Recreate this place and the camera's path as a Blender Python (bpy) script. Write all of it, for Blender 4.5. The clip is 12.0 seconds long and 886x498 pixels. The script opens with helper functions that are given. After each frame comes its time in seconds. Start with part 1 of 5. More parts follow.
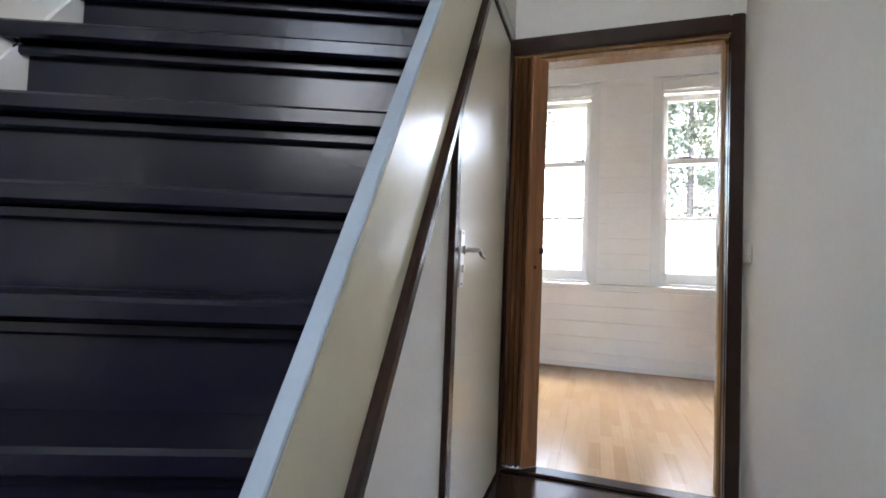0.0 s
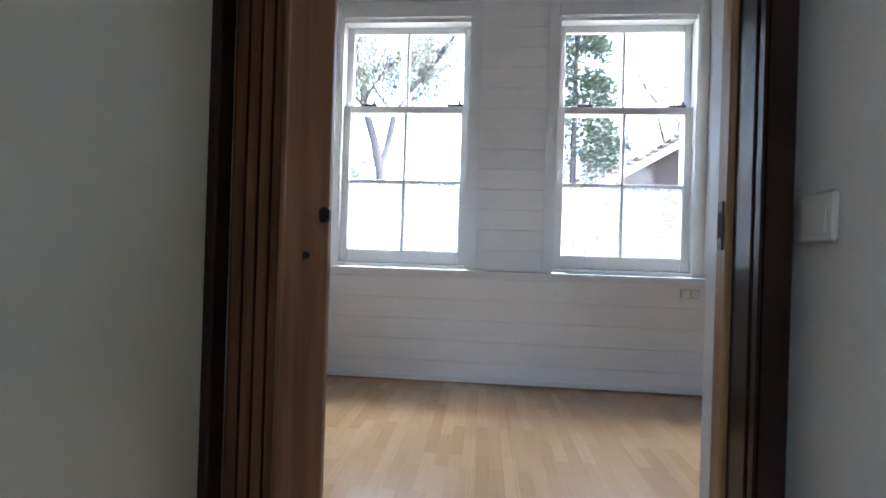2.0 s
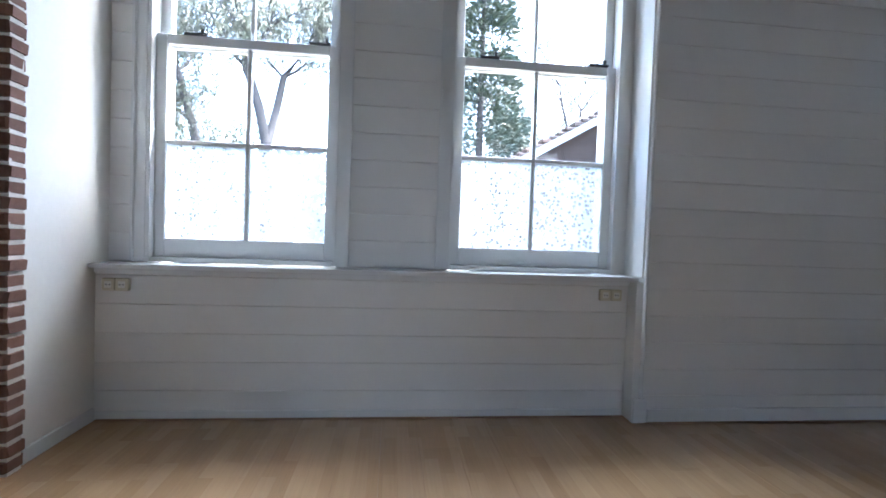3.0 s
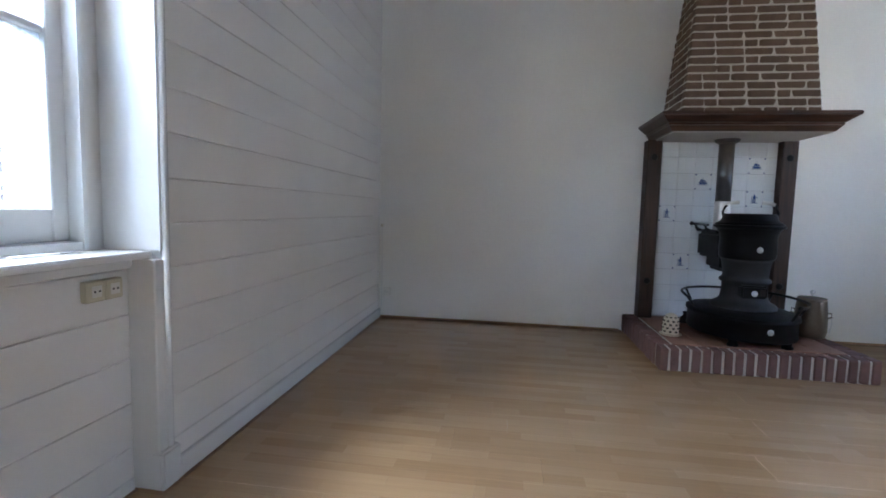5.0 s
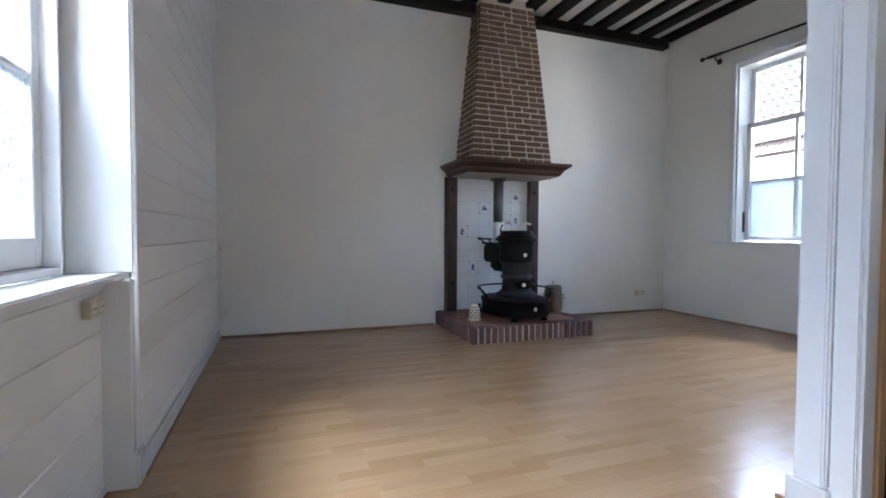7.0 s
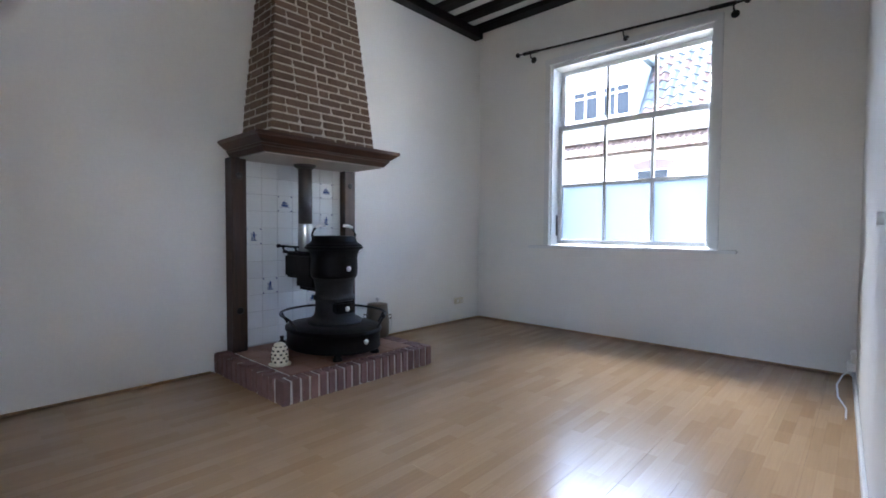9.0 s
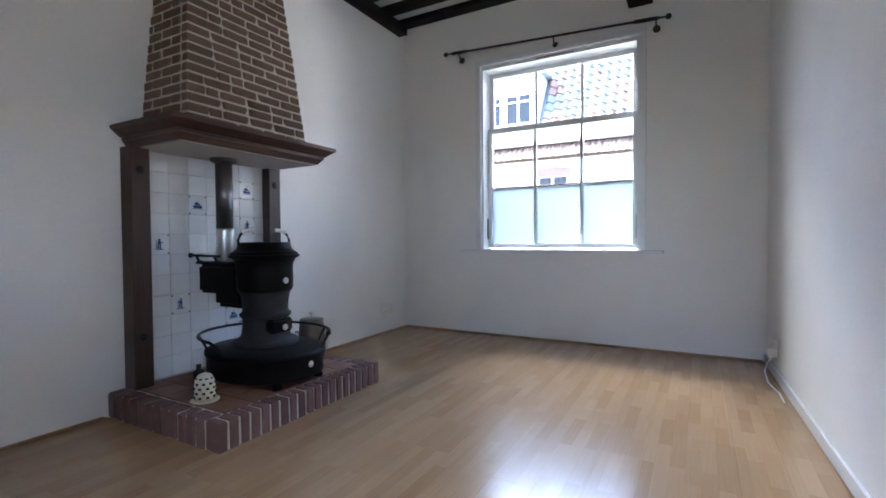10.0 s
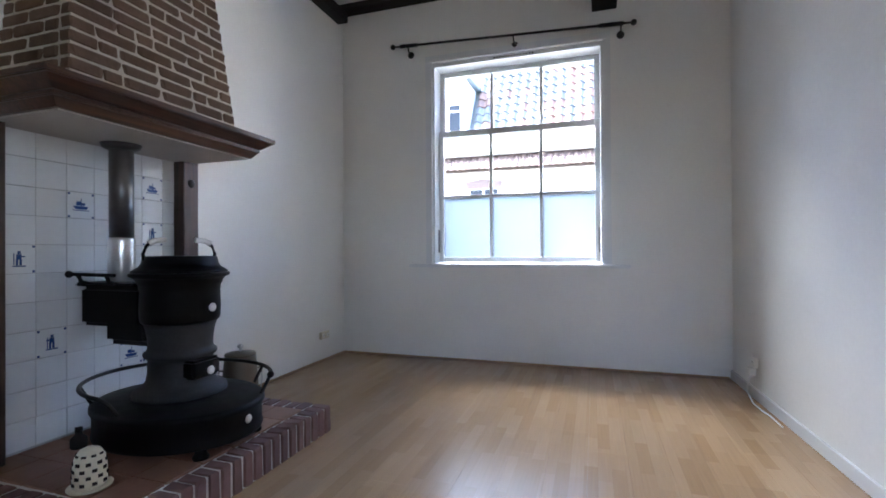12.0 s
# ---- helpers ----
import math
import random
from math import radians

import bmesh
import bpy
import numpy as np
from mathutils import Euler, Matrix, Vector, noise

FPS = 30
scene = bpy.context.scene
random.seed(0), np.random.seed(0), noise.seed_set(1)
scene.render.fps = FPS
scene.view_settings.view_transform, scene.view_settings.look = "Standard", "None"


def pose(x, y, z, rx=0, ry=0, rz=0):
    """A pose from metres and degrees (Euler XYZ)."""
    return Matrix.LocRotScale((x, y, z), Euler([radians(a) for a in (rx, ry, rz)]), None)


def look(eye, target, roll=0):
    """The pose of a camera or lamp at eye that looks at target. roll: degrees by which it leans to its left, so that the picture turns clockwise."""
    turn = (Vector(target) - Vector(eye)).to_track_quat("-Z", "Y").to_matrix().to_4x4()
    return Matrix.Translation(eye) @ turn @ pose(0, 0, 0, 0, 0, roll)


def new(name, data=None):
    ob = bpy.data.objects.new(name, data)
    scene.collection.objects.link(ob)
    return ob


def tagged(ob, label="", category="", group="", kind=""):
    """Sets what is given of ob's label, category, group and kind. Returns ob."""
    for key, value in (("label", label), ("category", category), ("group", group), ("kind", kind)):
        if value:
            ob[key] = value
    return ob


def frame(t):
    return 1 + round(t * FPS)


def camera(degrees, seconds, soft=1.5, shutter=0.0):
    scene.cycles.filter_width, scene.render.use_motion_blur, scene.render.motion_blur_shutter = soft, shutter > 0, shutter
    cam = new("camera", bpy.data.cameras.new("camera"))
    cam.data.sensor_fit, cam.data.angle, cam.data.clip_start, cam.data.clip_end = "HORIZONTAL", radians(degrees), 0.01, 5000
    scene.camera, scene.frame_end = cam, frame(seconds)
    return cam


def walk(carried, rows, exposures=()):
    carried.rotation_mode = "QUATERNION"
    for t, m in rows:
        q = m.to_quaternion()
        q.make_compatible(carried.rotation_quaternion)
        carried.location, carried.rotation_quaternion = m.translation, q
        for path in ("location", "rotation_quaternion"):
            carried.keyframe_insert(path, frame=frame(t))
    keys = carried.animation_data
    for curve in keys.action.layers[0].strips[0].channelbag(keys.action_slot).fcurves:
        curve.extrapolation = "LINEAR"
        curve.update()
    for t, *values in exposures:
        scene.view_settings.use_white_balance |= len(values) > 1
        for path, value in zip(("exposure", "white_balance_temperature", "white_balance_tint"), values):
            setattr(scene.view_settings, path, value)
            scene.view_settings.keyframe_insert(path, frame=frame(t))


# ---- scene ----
cam = camera(87.4, 12.0, soft=1.7)
PATH = [
    (0.0, pose(-0.176, -0.615, 0.971, 92.16, -2.25, 18.30)),
    (0.5, pose(-0.230, -0.382, 0.971, 91.82, -2.40, 17.76)),
    (1.0, pose(-0.232, -0.050, 0.967, 90.84, -2.09, 12.01)),
    (1.5, pose(-0.166, 0.325, 0.981, 90.43, -1.80, 8.36)),
    (2.0, pose(-0.123, 0.814, 1.004, 90.09, -1.79, 4.95)),
    (2.5, pose(-0.049, 1.260, 1.020, 89.88, -1.90, 0.82)),
    (3.0, pose(0.075, 1.677, 1.062, 88.29, -2.02, -6.20)),
    (3.5, pose(0.095, 2.104, 1.035, 87.80, -1.54, -20.20)),
    (3.7, pose(0.125, 2.242, 1.020, 87.50, -0.90, -27.60)),
    (5.3, pose(0.060, 3.215, 1.018, 85.30, -1.78, -91.60)),
    (5.5, pose(-0.055, 3.318, 1.030, 85.40, -1.79, -96.83)),
    (6.0, pose(-0.320, 3.526, 1.024, 85.92, -1.30, -106.73)),
    (6.5, pose(-0.620, 3.670, 1.012, 87.24, -0.32, -108.80)),
    (6.7, pose(-0.640, 3.715, 1.008, 87.66, -0.22, -109.10)),
    (8.3, pose(0.039, 3.493, 1.023, 89.16, -0.80, -119.20)),
    (8.5, pose(0.141, 3.468, 1.071, 88.76, -0.41, -122.89)),
    (9.0, pose(0.637, 3.445, 1.083, 87.90, -0.31, -137.57)),
    (9.5, pose(0.939, 3.400, 1.070, 87.92, -0.05, -147.08)),
    (10.0, pose(1.175, 3.480, 1.065, 88.68, 0.45, -151.11)),
    (10.5, pose(1.184, 3.493, 1.051, 89.86, 0.67, -151.21)),
    (11.0, pose(1.164, 3.496, 1.057, 90.63, 0.68, -151.44)),
    (11.5, pose(1.401, 3.279, 1.051, 90.95, 0.54, -153.23)),
    (12.0, pose(1.753, 3.143, 1.066, 90.27, 0.31, -161.95)),
]
EXPOSURES = [(0.0, 5.72, 6950, 12), (1.0, 5.45, 6500, 12), (2.0, 4.78, 5950, 9), (3.0, 4.42, 5650, 7), (3.7, 4.42, 5700, 7), (5.3, 5.13, 5850, 9), (6.7, 5.15, 5900, 10), (8.5, 5.13, 5780, 11), (12.0, 5.02, 5800, 12)]
walk(cam, PATH, EXPOSURES)

# ---- daylight ----
SUN_ELEV, SUN_AZ = 52.0, 80.0
world = bpy.data.worlds.new("sky")
scene.world = world
world.use_nodes = True
wn = world.node_tree.nodes
sky = wn.new("ShaderNodeTexSky")
sky.sky_type = 'NISHITA'
sky.sun_disc = False
sky.sun_elevation = radians(SUN_ELEV)
sky.sun_rotation = radians(SUN_AZ)
sky.dust_density = 4.0
sky.ozone_density = 1.0
bg = wn["Background"]
bg.inputs["Strength"].default_value = 0.15
world.node_tree.links.new(sky.outputs["Color"], bg.inputs["Color"])
sun_data = bpy.data.lights.new("sun", 'SUN')
sun_data.energy, sun_data.angle, sun_data.color = 1.5, radians(12), (1.0, 0.95, 0.88)
sun = new("sun", sun_data)
sun.matrix_world = look((20 * math.cos(radians(SUN_ELEV)), 3, 20 * math.sin(radians(SUN_ELEV))), (0, 3, 0))

# added fill lamp behind the camera, brightens the hall and stairs
hall_light = bpy.data.lights.new("hall_fill_light", 'AREA')
hall_light.shape, hall_light.size, hall_light.size_y = 'RECTANGLE', 0.84, 1.3
hall_light.energy, hall_light.color = 0.60, (0.78, 0.88, 1.0)
new("hall_fill_light", hall_light).matrix_world = look((-0.07, -3.05, 2.75), (-0.07, 0.0, 1.9))

def window_sky(name, x, y, z, wide, watts, target):
    """An area lamp just outside and above a window, for the upper sky that it looks out on."""
    d = bpy.data.lights.new(name, 'AREA')
    d.shape, d.size, d.size_y = 'RECTANGLE', wide, 2.1
    d.energy, d.color = watts, (0.93, 0.97, 1.0)
    new(name, d).matrix_world = look((x, y, z), target)


window_sky("window_sky_garden", -0.3, 8.6, 6.8, 6.4, 58.0, (0.9, 3.6, 1.3))
window_sky("window_sky_street", 5.1, -5.0, 6.5, 3.6, 48.0, (1.7, -0.4, 1.3))


# ---- materials ----
def mat(name, col, rough=0.5, metal=0.0, var=0.08, scale=6.0, fine=60.0, bump=0.1, bdist=0.002, vary_ob=0.0, coat=0.0, second=None, spec=0.5):
    """A painted or raw surface: base colour with broad stains and fine grain, and a little relief."""
    m = bpy.data.materials.new(name)
    m.use_nodes = True
    n, ln = m.node_tree.nodes, m.node_tree.links
    b = n["Principled BSDF"]
    geo = n.new("ShaderNodeNewGeometry")
    big = n.new("ShaderNodeTexNoise")
    big.inputs["Scale"].default_value, big.inputs["Detail"].default_value = scale, 5
    small = n.new("ShaderNodeTexNoise")
    small.inputs["Scale"].default_value, small.inputs["Detail"].default_value = fine, 6
    ln.new(geo.outputs["Position"], big.inputs["Vector"])
    ln.new(geo.outputs["Position"], small.inputs["Vector"])
    mix = n.new("ShaderNodeMix")
    mix.data_type = 'RGBA'
    dark = second or tuple(c * (1 - 2.5 * var) for c in col)
    mix.inputs[6].default_value = (*col, 1)
    mix.inputs[7].default_value = (*dark, 1)
    ramp = n.new("ShaderNodeMapRange")
    ramp.inputs[1].default_value, ramp.inputs[2].default_value = 0.35, 0.75
    add = n.new("ShaderNodeMath")
    add.operation = 'MULTIPLY_ADD'
    add.inputs[1].default_value = 0.4
    ln.new(small.outputs["Fac"], add.inputs[0])
    sc = n.new("ShaderNodeMath")
    sc.operation = 'MULTIPLY'
    sc.inputs[1].default_value = 0.65
    ln.new(big.outputs["Fac"], sc.inputs[0])
    ln.new(sc.outputs[0], add.inputs[2])
    ln.new(add.outputs[0], ramp.inputs[0])
    ln.new(ramp.outputs[0], mix.inputs[0])
    out = mix.outputs[2]
    if vary_ob:
        info = n.new("ShaderNodeObjectInfo")
        mr = n.new("ShaderNodeMapRange")
        mr.inputs[3].default_value, mr.inputs[4].default_value = 1 - vary_ob, 1 + vary_ob
        hsv = n.new("ShaderNodeHueSaturation")
        ln.new(info.outputs["Random"], mr.inputs[0])
        ln.new(mr.outputs[0], hsv.inputs["Value"])
        ln.new(out, hsv.inputs["Color"])
        out = hsv.outputs["Color"]
    ln.new(out, b.inputs["Base Color"])
    rr = n.new("ShaderNodeMapRange")
    lo_r, hi_r = (max(0.03, rough - 0.05), min(0.262, rough + 0.05)) if rough < 0.275 else (max(0.29, rough - 0.08), min(1, rough + 0.1))
    rr.inputs[3].default_value, rr.inputs[4].default_value = lo_r, hi_r
    ln.new(big.outputs["Fac"], rr.inputs[0])
    ln.new(rr.outputs[0], b.inputs["Roughness"])
    b.inputs["Metallic"].default_value = metal
    b.inputs["Coat Weight"].default_value = coat
    b.inputs["Specular IOR Level"].default_value = spec
    if bump:
        bp = n.new("ShaderNodeBump")
        bp.inputs["Strength"].default_value, bp.inputs["Distance"].default_value = bump, bdist
        ln.new(add.outputs[0], bp.inputs["Height"])
        ln.new(bp.outputs[0], b.inputs["Normal"])
    return m


def wood(name, col, dark, rough=0.4, axis=2, stretch=14.0, bump=0.1, spec=0.5):
    """Wood with its grain along one axis."""
    m = bpy.data.materials.new(name)
    m.use_nodes = True
    n, ln = m.node_tree.nodes, m.node_tree.links
    b = n["Principled BSDF"]
    geo, mp = n.new("ShaderNodeNewGeometry"), n.new("ShaderNodeMapping")
    s = [stretch * 3] * 3
    s[axis] = stretch * 0.18
    mp.inputs["Scale"].default_value = s
    tx = n.new("ShaderNodeTexNoise")
    tx.inputs["Scale"].default_value, tx.inputs["Detail"].default_value, tx.inputs["Distortion"].default_value = 1.0, 8, 0.6
    mix = n.new("ShaderNodeMix")
    mix.data_type = 'RGBA'
    mix.inputs[6].default_value, mix.inputs[7].default_value = (*col, 1), (*dark, 1)
    mr = n.new("ShaderNodeMapRange")
    mr.inputs[1].default_value, mr.inputs[2].default_value = 0.35, 0.68
    ln.new(geo.outputs["Position"], mp.inputs[0])
    ln.new(mp.outputs[0], tx.inputs["Vector"])
    ln.new(tx.outputs["Fac"], mr.inputs[0])
    ln.new(mr.outputs[0], mix.inputs[0])
    ln.new(mix.outputs[2], b.inputs["Base Color"])
    b.inputs["Roughness"].default_value = rough
    b.inputs["Specular IOR Level"].default_value = spec
    bp = n.new("ShaderNodeBump")
    bp.inputs["Strength"].default_value, bp.inputs["Distance"].default_value = bump, 0.001
    ln.new(tx.outputs["Fac"], bp.inputs["Height"])
    ln.new(bp.outputs[0], b.inputs["Normal"])
    return m


def laminate():
    """Three-strip beech laminate: strips along y, each with its own tone, and fine grain."""
    m = bpy.data.materials.new("beech_laminate")
    m.use_nodes = True
    n, ln = m.node_tree.nodes, m.node_tree.links
    b = n["Principled BSDF"]
    geo, mp = n.new("ShaderNodeNewGeometry"), n.new("ShaderNodeMapping")
    mp.inputs["Rotation"].default_value = (0, 0, radians(90))
    br = n.new("ShaderNodeTexBrick")
    br.offset, br.offset_frequency = 0.37, 2
    br.squash = 1.0
    for k, v in (("Scale", 1.0), ("Mortar Size", 0.0006), ("Mortar Smooth", 0.3), ("Bias", -0.1), ("Brick Width", 0.37), ("Row Height", 0.0645)):
        br.inputs[k].default_value = v
    br.inputs["Color1"].default_value = (0.43, 0.278, 0.150, 1)
    br.inputs["Color2"].default_value = (0.345, 0.208, 0.104, 1)
    br.inputs["Mortar"].default_value = (0.34, 0.218, 0.118, 1)
    mp2 = n.new("ShaderNodeMapping")
    mp2.inputs["Scale"].default_value = (90, 3.5, 90)
    gr = n.new("ShaderNodeTexNoise")
    gr.inputs["Scale"].default_value, gr.inputs["Detail"].default_value = 1.0, 7
    hsv = n.new("ShaderNodeHueSaturation")
    mr = n.new("ShaderNodeMapRange")
    mr.inputs[1].default_value, mr.inputs[2].default_value, mr.inputs[3].default_value, mr.inputs[4].default_value = 0.3, 0.7, 0.95, 1.05
    info = n.new("ShaderNodeObjectInfo")
    mr2 = n.new("ShaderNodeMapRange")
    mr2.inputs[3].default_value, mr2.inputs[4].default_value = 0.95, 1.05
    mul = n.new("ShaderNodeMath")
    mul.operation = 'MULTIPLY'
    ln.new(geo.outputs["Position"], mp.inputs[0])
    ln.new(mp.outputs[0], br.inputs["Vector"])
    ln.new(geo.outputs["Position"], mp2.inputs[0])
    ln.new(mp2.outputs[0], gr.inputs["Vector"])
    ln.new(gr.outputs["Fac"], mr.inputs[0])
    ln.new(info.outputs["Random"], mr2.inputs[0])
    ln.new(mr.outputs[0], mul.inputs[0])
    ln.new(mr2.outputs[0], mul.inputs[1])
    ln.new(br.outputs["Color"], hsv.inputs["Color"])
    ln.new(mul.outputs[0], hsv.inputs["Value"])
    ln.new(hsv.outputs["Color"], b.inputs["Base Color"])
    b.inputs["Roughness"].default_value = 0.2
    b.inputs["Specular IOR Level"].default_value = 0.85
    bp = n.new("ShaderNodeBump")
    bp.inputs["Strength"].default_value, bp.inputs["Distance"].default_value = 0.03, 0.0005
    ln.new(gr.outputs["Fac"], bp.inputs["Height"])
    ln.new(bp.outputs[0], b.inputs["Normal"])
    return m


def pane_material(name, frost, pattern=0.0, tint=(0.93, 0.96, 1.0), gloss=None):
    """Window glass: clear with a faint gloss, or filmed so that it scatters light."""
    m = bpy.data.materials.new(name)
    m.use_nodes = True
    n, ln = m.node_tree.nodes, m.node_tree.links
    n.remove(n["Principled BSDF"])
    out = n["Material Output"]
    tr, gl = n.new("ShaderNodeBsdfTransparent"), n.new("ShaderNodeBsdfGlossy")
    gl.inputs["Roughness"].default_value = 0.02 if not frost else 0.3
    mx = n.new("ShaderNodeMixShader")
    fr = n.new("ShaderNodeFresnel")
    fr.inputs["IOR"].default_value = 1.25
    if gloss is None:
        ln.new(fr.outputs[0], mx.inputs[0])
    else:
        mx.inputs[0].default_value = gloss
    ln.new(gl.outputs[0], mx.inputs[2])
    if frost:
        tl = n.new("ShaderNodeBsdfTranslucent")
        tl.inputs["Color"].default_value = (*tint, 1)
        mf = n.new("ShaderNodeMixShader")
        mf.inputs[0].default_value = frost
        if pattern:
            geo, vo = n.new("ShaderNodeNewGeometry"), n.new("ShaderNodeTexVoronoi")
            vo.inputs["Scale"].default_value = 38
            mr = n.new("ShaderNodeMapRange")
            mr.inputs[1].default_value, mr.inputs[2].default_value = 0.3, 0.5
            mr.inputs[3].default_value, mr.inputs[4].default_value = frost - pattern, frost + pattern * 0.1
            ln.new(geo.outputs["Position"], vo.inputs["Vector"])
            ln.new(vo.outputs["Distance"], mr.inputs[0])
            ln.new(mr.outputs[0], mf.inputs[0])
        ln.new(tr.outputs[0], mf.inputs[1])
        ln.new(tl.outputs[0], mf.inputs[2])
        ln.new(mf.outputs[0], mx.inputs[1])
    else:
        ln.new(tr.outputs[0], mx.inputs[1])
    ln.new(mx.outputs[0], out.inputs["Surface"])
    return m


PLASTER = mat("white_wall_paint", (0.85, 0.838, 0.80), 0.75, var=0.03, scale=1.6, fine=45, bump=0.25, bdist=0.004)
HALL_PLASTER = mat("cream_hall_paint", (0.70, 0.68, 0.63), 0.65, var=0.04, scale=2.0, fine=40, bump=0.3, bdist=0.004)
BOARD = mat("white_board_paint", (0.82, 0.815, 0.80), 0.42, var=0.02, scale=3, fine=80, bump=0.15, vary_ob=0.012)
GLOSS_WHITE = mat("white_gloss_paint", (0.80, 0.81, 0.81), 0.25, var=0.02, scale=4, fine=50, bump=0.1)
CREAM = mat("cream_gloss_paint", (0.66, 0.61, 0.45), 0.22, var=0.03, scale=3, fine=30, bump=0.08)
DOORCREAM = mat("cream_door_paint", (0.68, 0.65, 0.52), 0.17, var=0.02, scale=3, fine=30, bump=0.08)
CAPBLUE = mat("pale_blue_grey_paint", (0.36, 0.43, 0.49), 0.4, var=0.04)
TRIM = mat("dark_brown_gloss_paint", (0.035, 0.018, 0.013), 0.2, var=0.1, scale=8, fine=60, bump=0.12, spec=0.3)
STAIR = mat("dark_stair_paint", (0.007, 0.007, 0.016), 0.22, var=0.12, scale=9, fine=35, bump=0.5, bdist=0.003, spec=0.36)
FOLD = wood("brown_folding_door_veneer", (0.31, 0.14, 0.062), (0.19, 0.083, 0.036), 0.45, 2)
EDGING = wood("brown_floor_edging", (0.30, 0.18, 0.10), (0.20, 0.115, 0.062), 0.45, 0)
TAN = wood("tan_jamb_wood", (0.40, 0.23, 0.10), (0.27, 0.15, 0.06), 0.4, 2)
LAM = laminate()
MANTEL = wood("dark_mantel_oak", (0.085, 0.036, 0.019), (0.034, 0.015, 0.009), 0.4, 1)
POSTWOOD = wood("dark_post_oak", (0.06, 0.027, 0.016), (0.024, 0.011, 0.007), 0.5, 2)
BEAM = wood("black_stained_beam", (0.016, 0.011, 0.010), (0.007, 0.005, 0.005), 0.6, 0, bump=0.4, spec=0.2)
BRICK = mat("brown_hood_brick", (0.15, 0.09, 0.055), 0.85, var=0.14, scale=14, fine=90, bump=0.6, bdist=0.004, vary_ob=0.22)
BRICK2 = mat("red_hearth_brick", (0.20, 0.105, 0.088), 0.8, var=0.14, scale=14, fine=90, bump=0.6, bdist=0.004, vary_ob=0.2)
BRICK3 = mat("red_arch_brick", (0.215, 0.112, 0.08), 0.85, var=0.12, scale=14, fine=90, bump=0.6, bdist=0.004, vary_ob=0.16)
MORTAR = mat("pale_mortar", (0.54, 0.46, 0.37), 0.9, var=0.08, scale=15, fine=120, bump=0.5)
MORTARW = mat("white_mortar", (0.72, 0.67, 0.61), 0.9, var=0.08, scale=15, fine=120, bump=0.5)
TERRA = mat("terracotta_tile", (0.30, 0.145, 0.09), 0.45, var=0.1, scale=7, fine=60, bump=0.3, vary_ob=0.1)
TILE = mat("white_glazed_tile", (0.74, 0.76, 0.77), 0.12, var=0.02, scale=5, fine=40, bump=0.15, bdist=0.003, vary_ob=0.03)
# soffit plaster: the shade under the mantel is put into its grey
SHADED_SOFFIT = mat("shade_grey_plaster", (0.50, 0.48, 0.45), 0.8, var=0.06, scale=3)
GROUT = mat("grey_grout", (0.50, 0.51, 0.52), 0.9)
BLUE = mat("cobalt_tile_paint", (0.03, 0.075, 0.25), 0.2, var=0.15, scale=60, fine=200)
IRON = mat("black_cast_iron", (0.0065, 0.0055, 0.0065), 0.42, 0.05, var=0.2, scale=14, fine=120, bump=0.35, spec=0.13)
IRONGREY = mat("worn_grey_cast_iron", (0.028, 0.025, 0.027), 0.6, 0.1, var=0.25, scale=9, fine=90, bump=0.4)
PIPE = mat("dark_enamel_flue", (0.14, 0.135, 0.135), 0.3, 0.9, var=0.1)
ALU = mat("bright_aluminium", (0.75, 0.75, 0.74), 0.28, 1.0, var=0.08, bump=0.2)
CERAMIC = mat("white_ceramic", (0.78, 0.76, 0.72), 0.15, var=0.03)
POT = mat("brown_enamel", (0.15, 0.115, 0.08), 0.3, 0.3, var=0.12)
IVORY = mat("ivory_glaze", (0.72, 0.64, 0.47), 0.3, var=0.06)
HOLE = mat("dark_hollow", (0.03, 0.022, 0.018), 0.9)
SWITCH = mat("white_plastic", (0.78, 0.77, 0.72), 0.3, var=0.01, bump=0.02)
SOCKET = mat("aged_ivory_plastic", (0.66, 0.62, 0.48), 0.35, var=0.03, bump=0.02)
CABLE = mat("white_cable", (0.75, 0.74, 0.72), 0.45, var=0.02)
RODMAT = mat("black_wrought_iron", (0.016, 0.014, 0.014), 0.45, 0.5, var=0.15)
STAY = mat("dark_window_stay", (0.08, 0.08, 0.085), 0.35, 0.7)
SLATE = mat("dark_grey_floor_tile", (0.075, 0.062, 0.07), 0.35, var=0.14, scale=6, fine=50, bump=0.2, vary_ob=0.12)
MATBROWN = mat("brown_coir_mat", (0.15, 0.085, 0.05), 0.95, var=0.2, scale=25, fine=300, bump=0.9, bdist=0.006)
CEIL = mat("white_ceiling_board", (0.74, 0.72, 0.68), 0.7, var=0.05)
CLEAR = pane_material("clear_window_glass", 0.0)
CLEAR_THIN = pane_material("thin_old_window_glass", 0.0, gloss=0.045)
FROST = pane_material("frosted_film_glass", 0.93, 0.0, (0.215, 0.255, 0.30))
FROSTP = pane_material("leaf_patterned_film_glass", 0.80, 0.72, (0.37, 0.40, 0.44))
OBSCURE = pane_material("rippled_obscure_glass", 0.55, 0.35, (0.24, 0.28, 0.30))
HOUSEW = mat("white_house_render", (0.52, 0.53, 0.54), 0.8, var=0.04, scale=0.8, fine=20)
PANO = mat("orange_clay_pantile", (0.125, 0.075, 0.056), 0.6, var=0.12, scale=5, vary_ob=0.15)
PANT = mat("blue_grey_pantile", (0.08, 0.09, 0.093), 0.5, var=0.12, scale=5, vary_ob=0.15)
PANB = mat("brown_clay_pantile", (0.085, 0.06, 0.052), 0.7, var=0.15, scale=5, vary_ob=0.15)
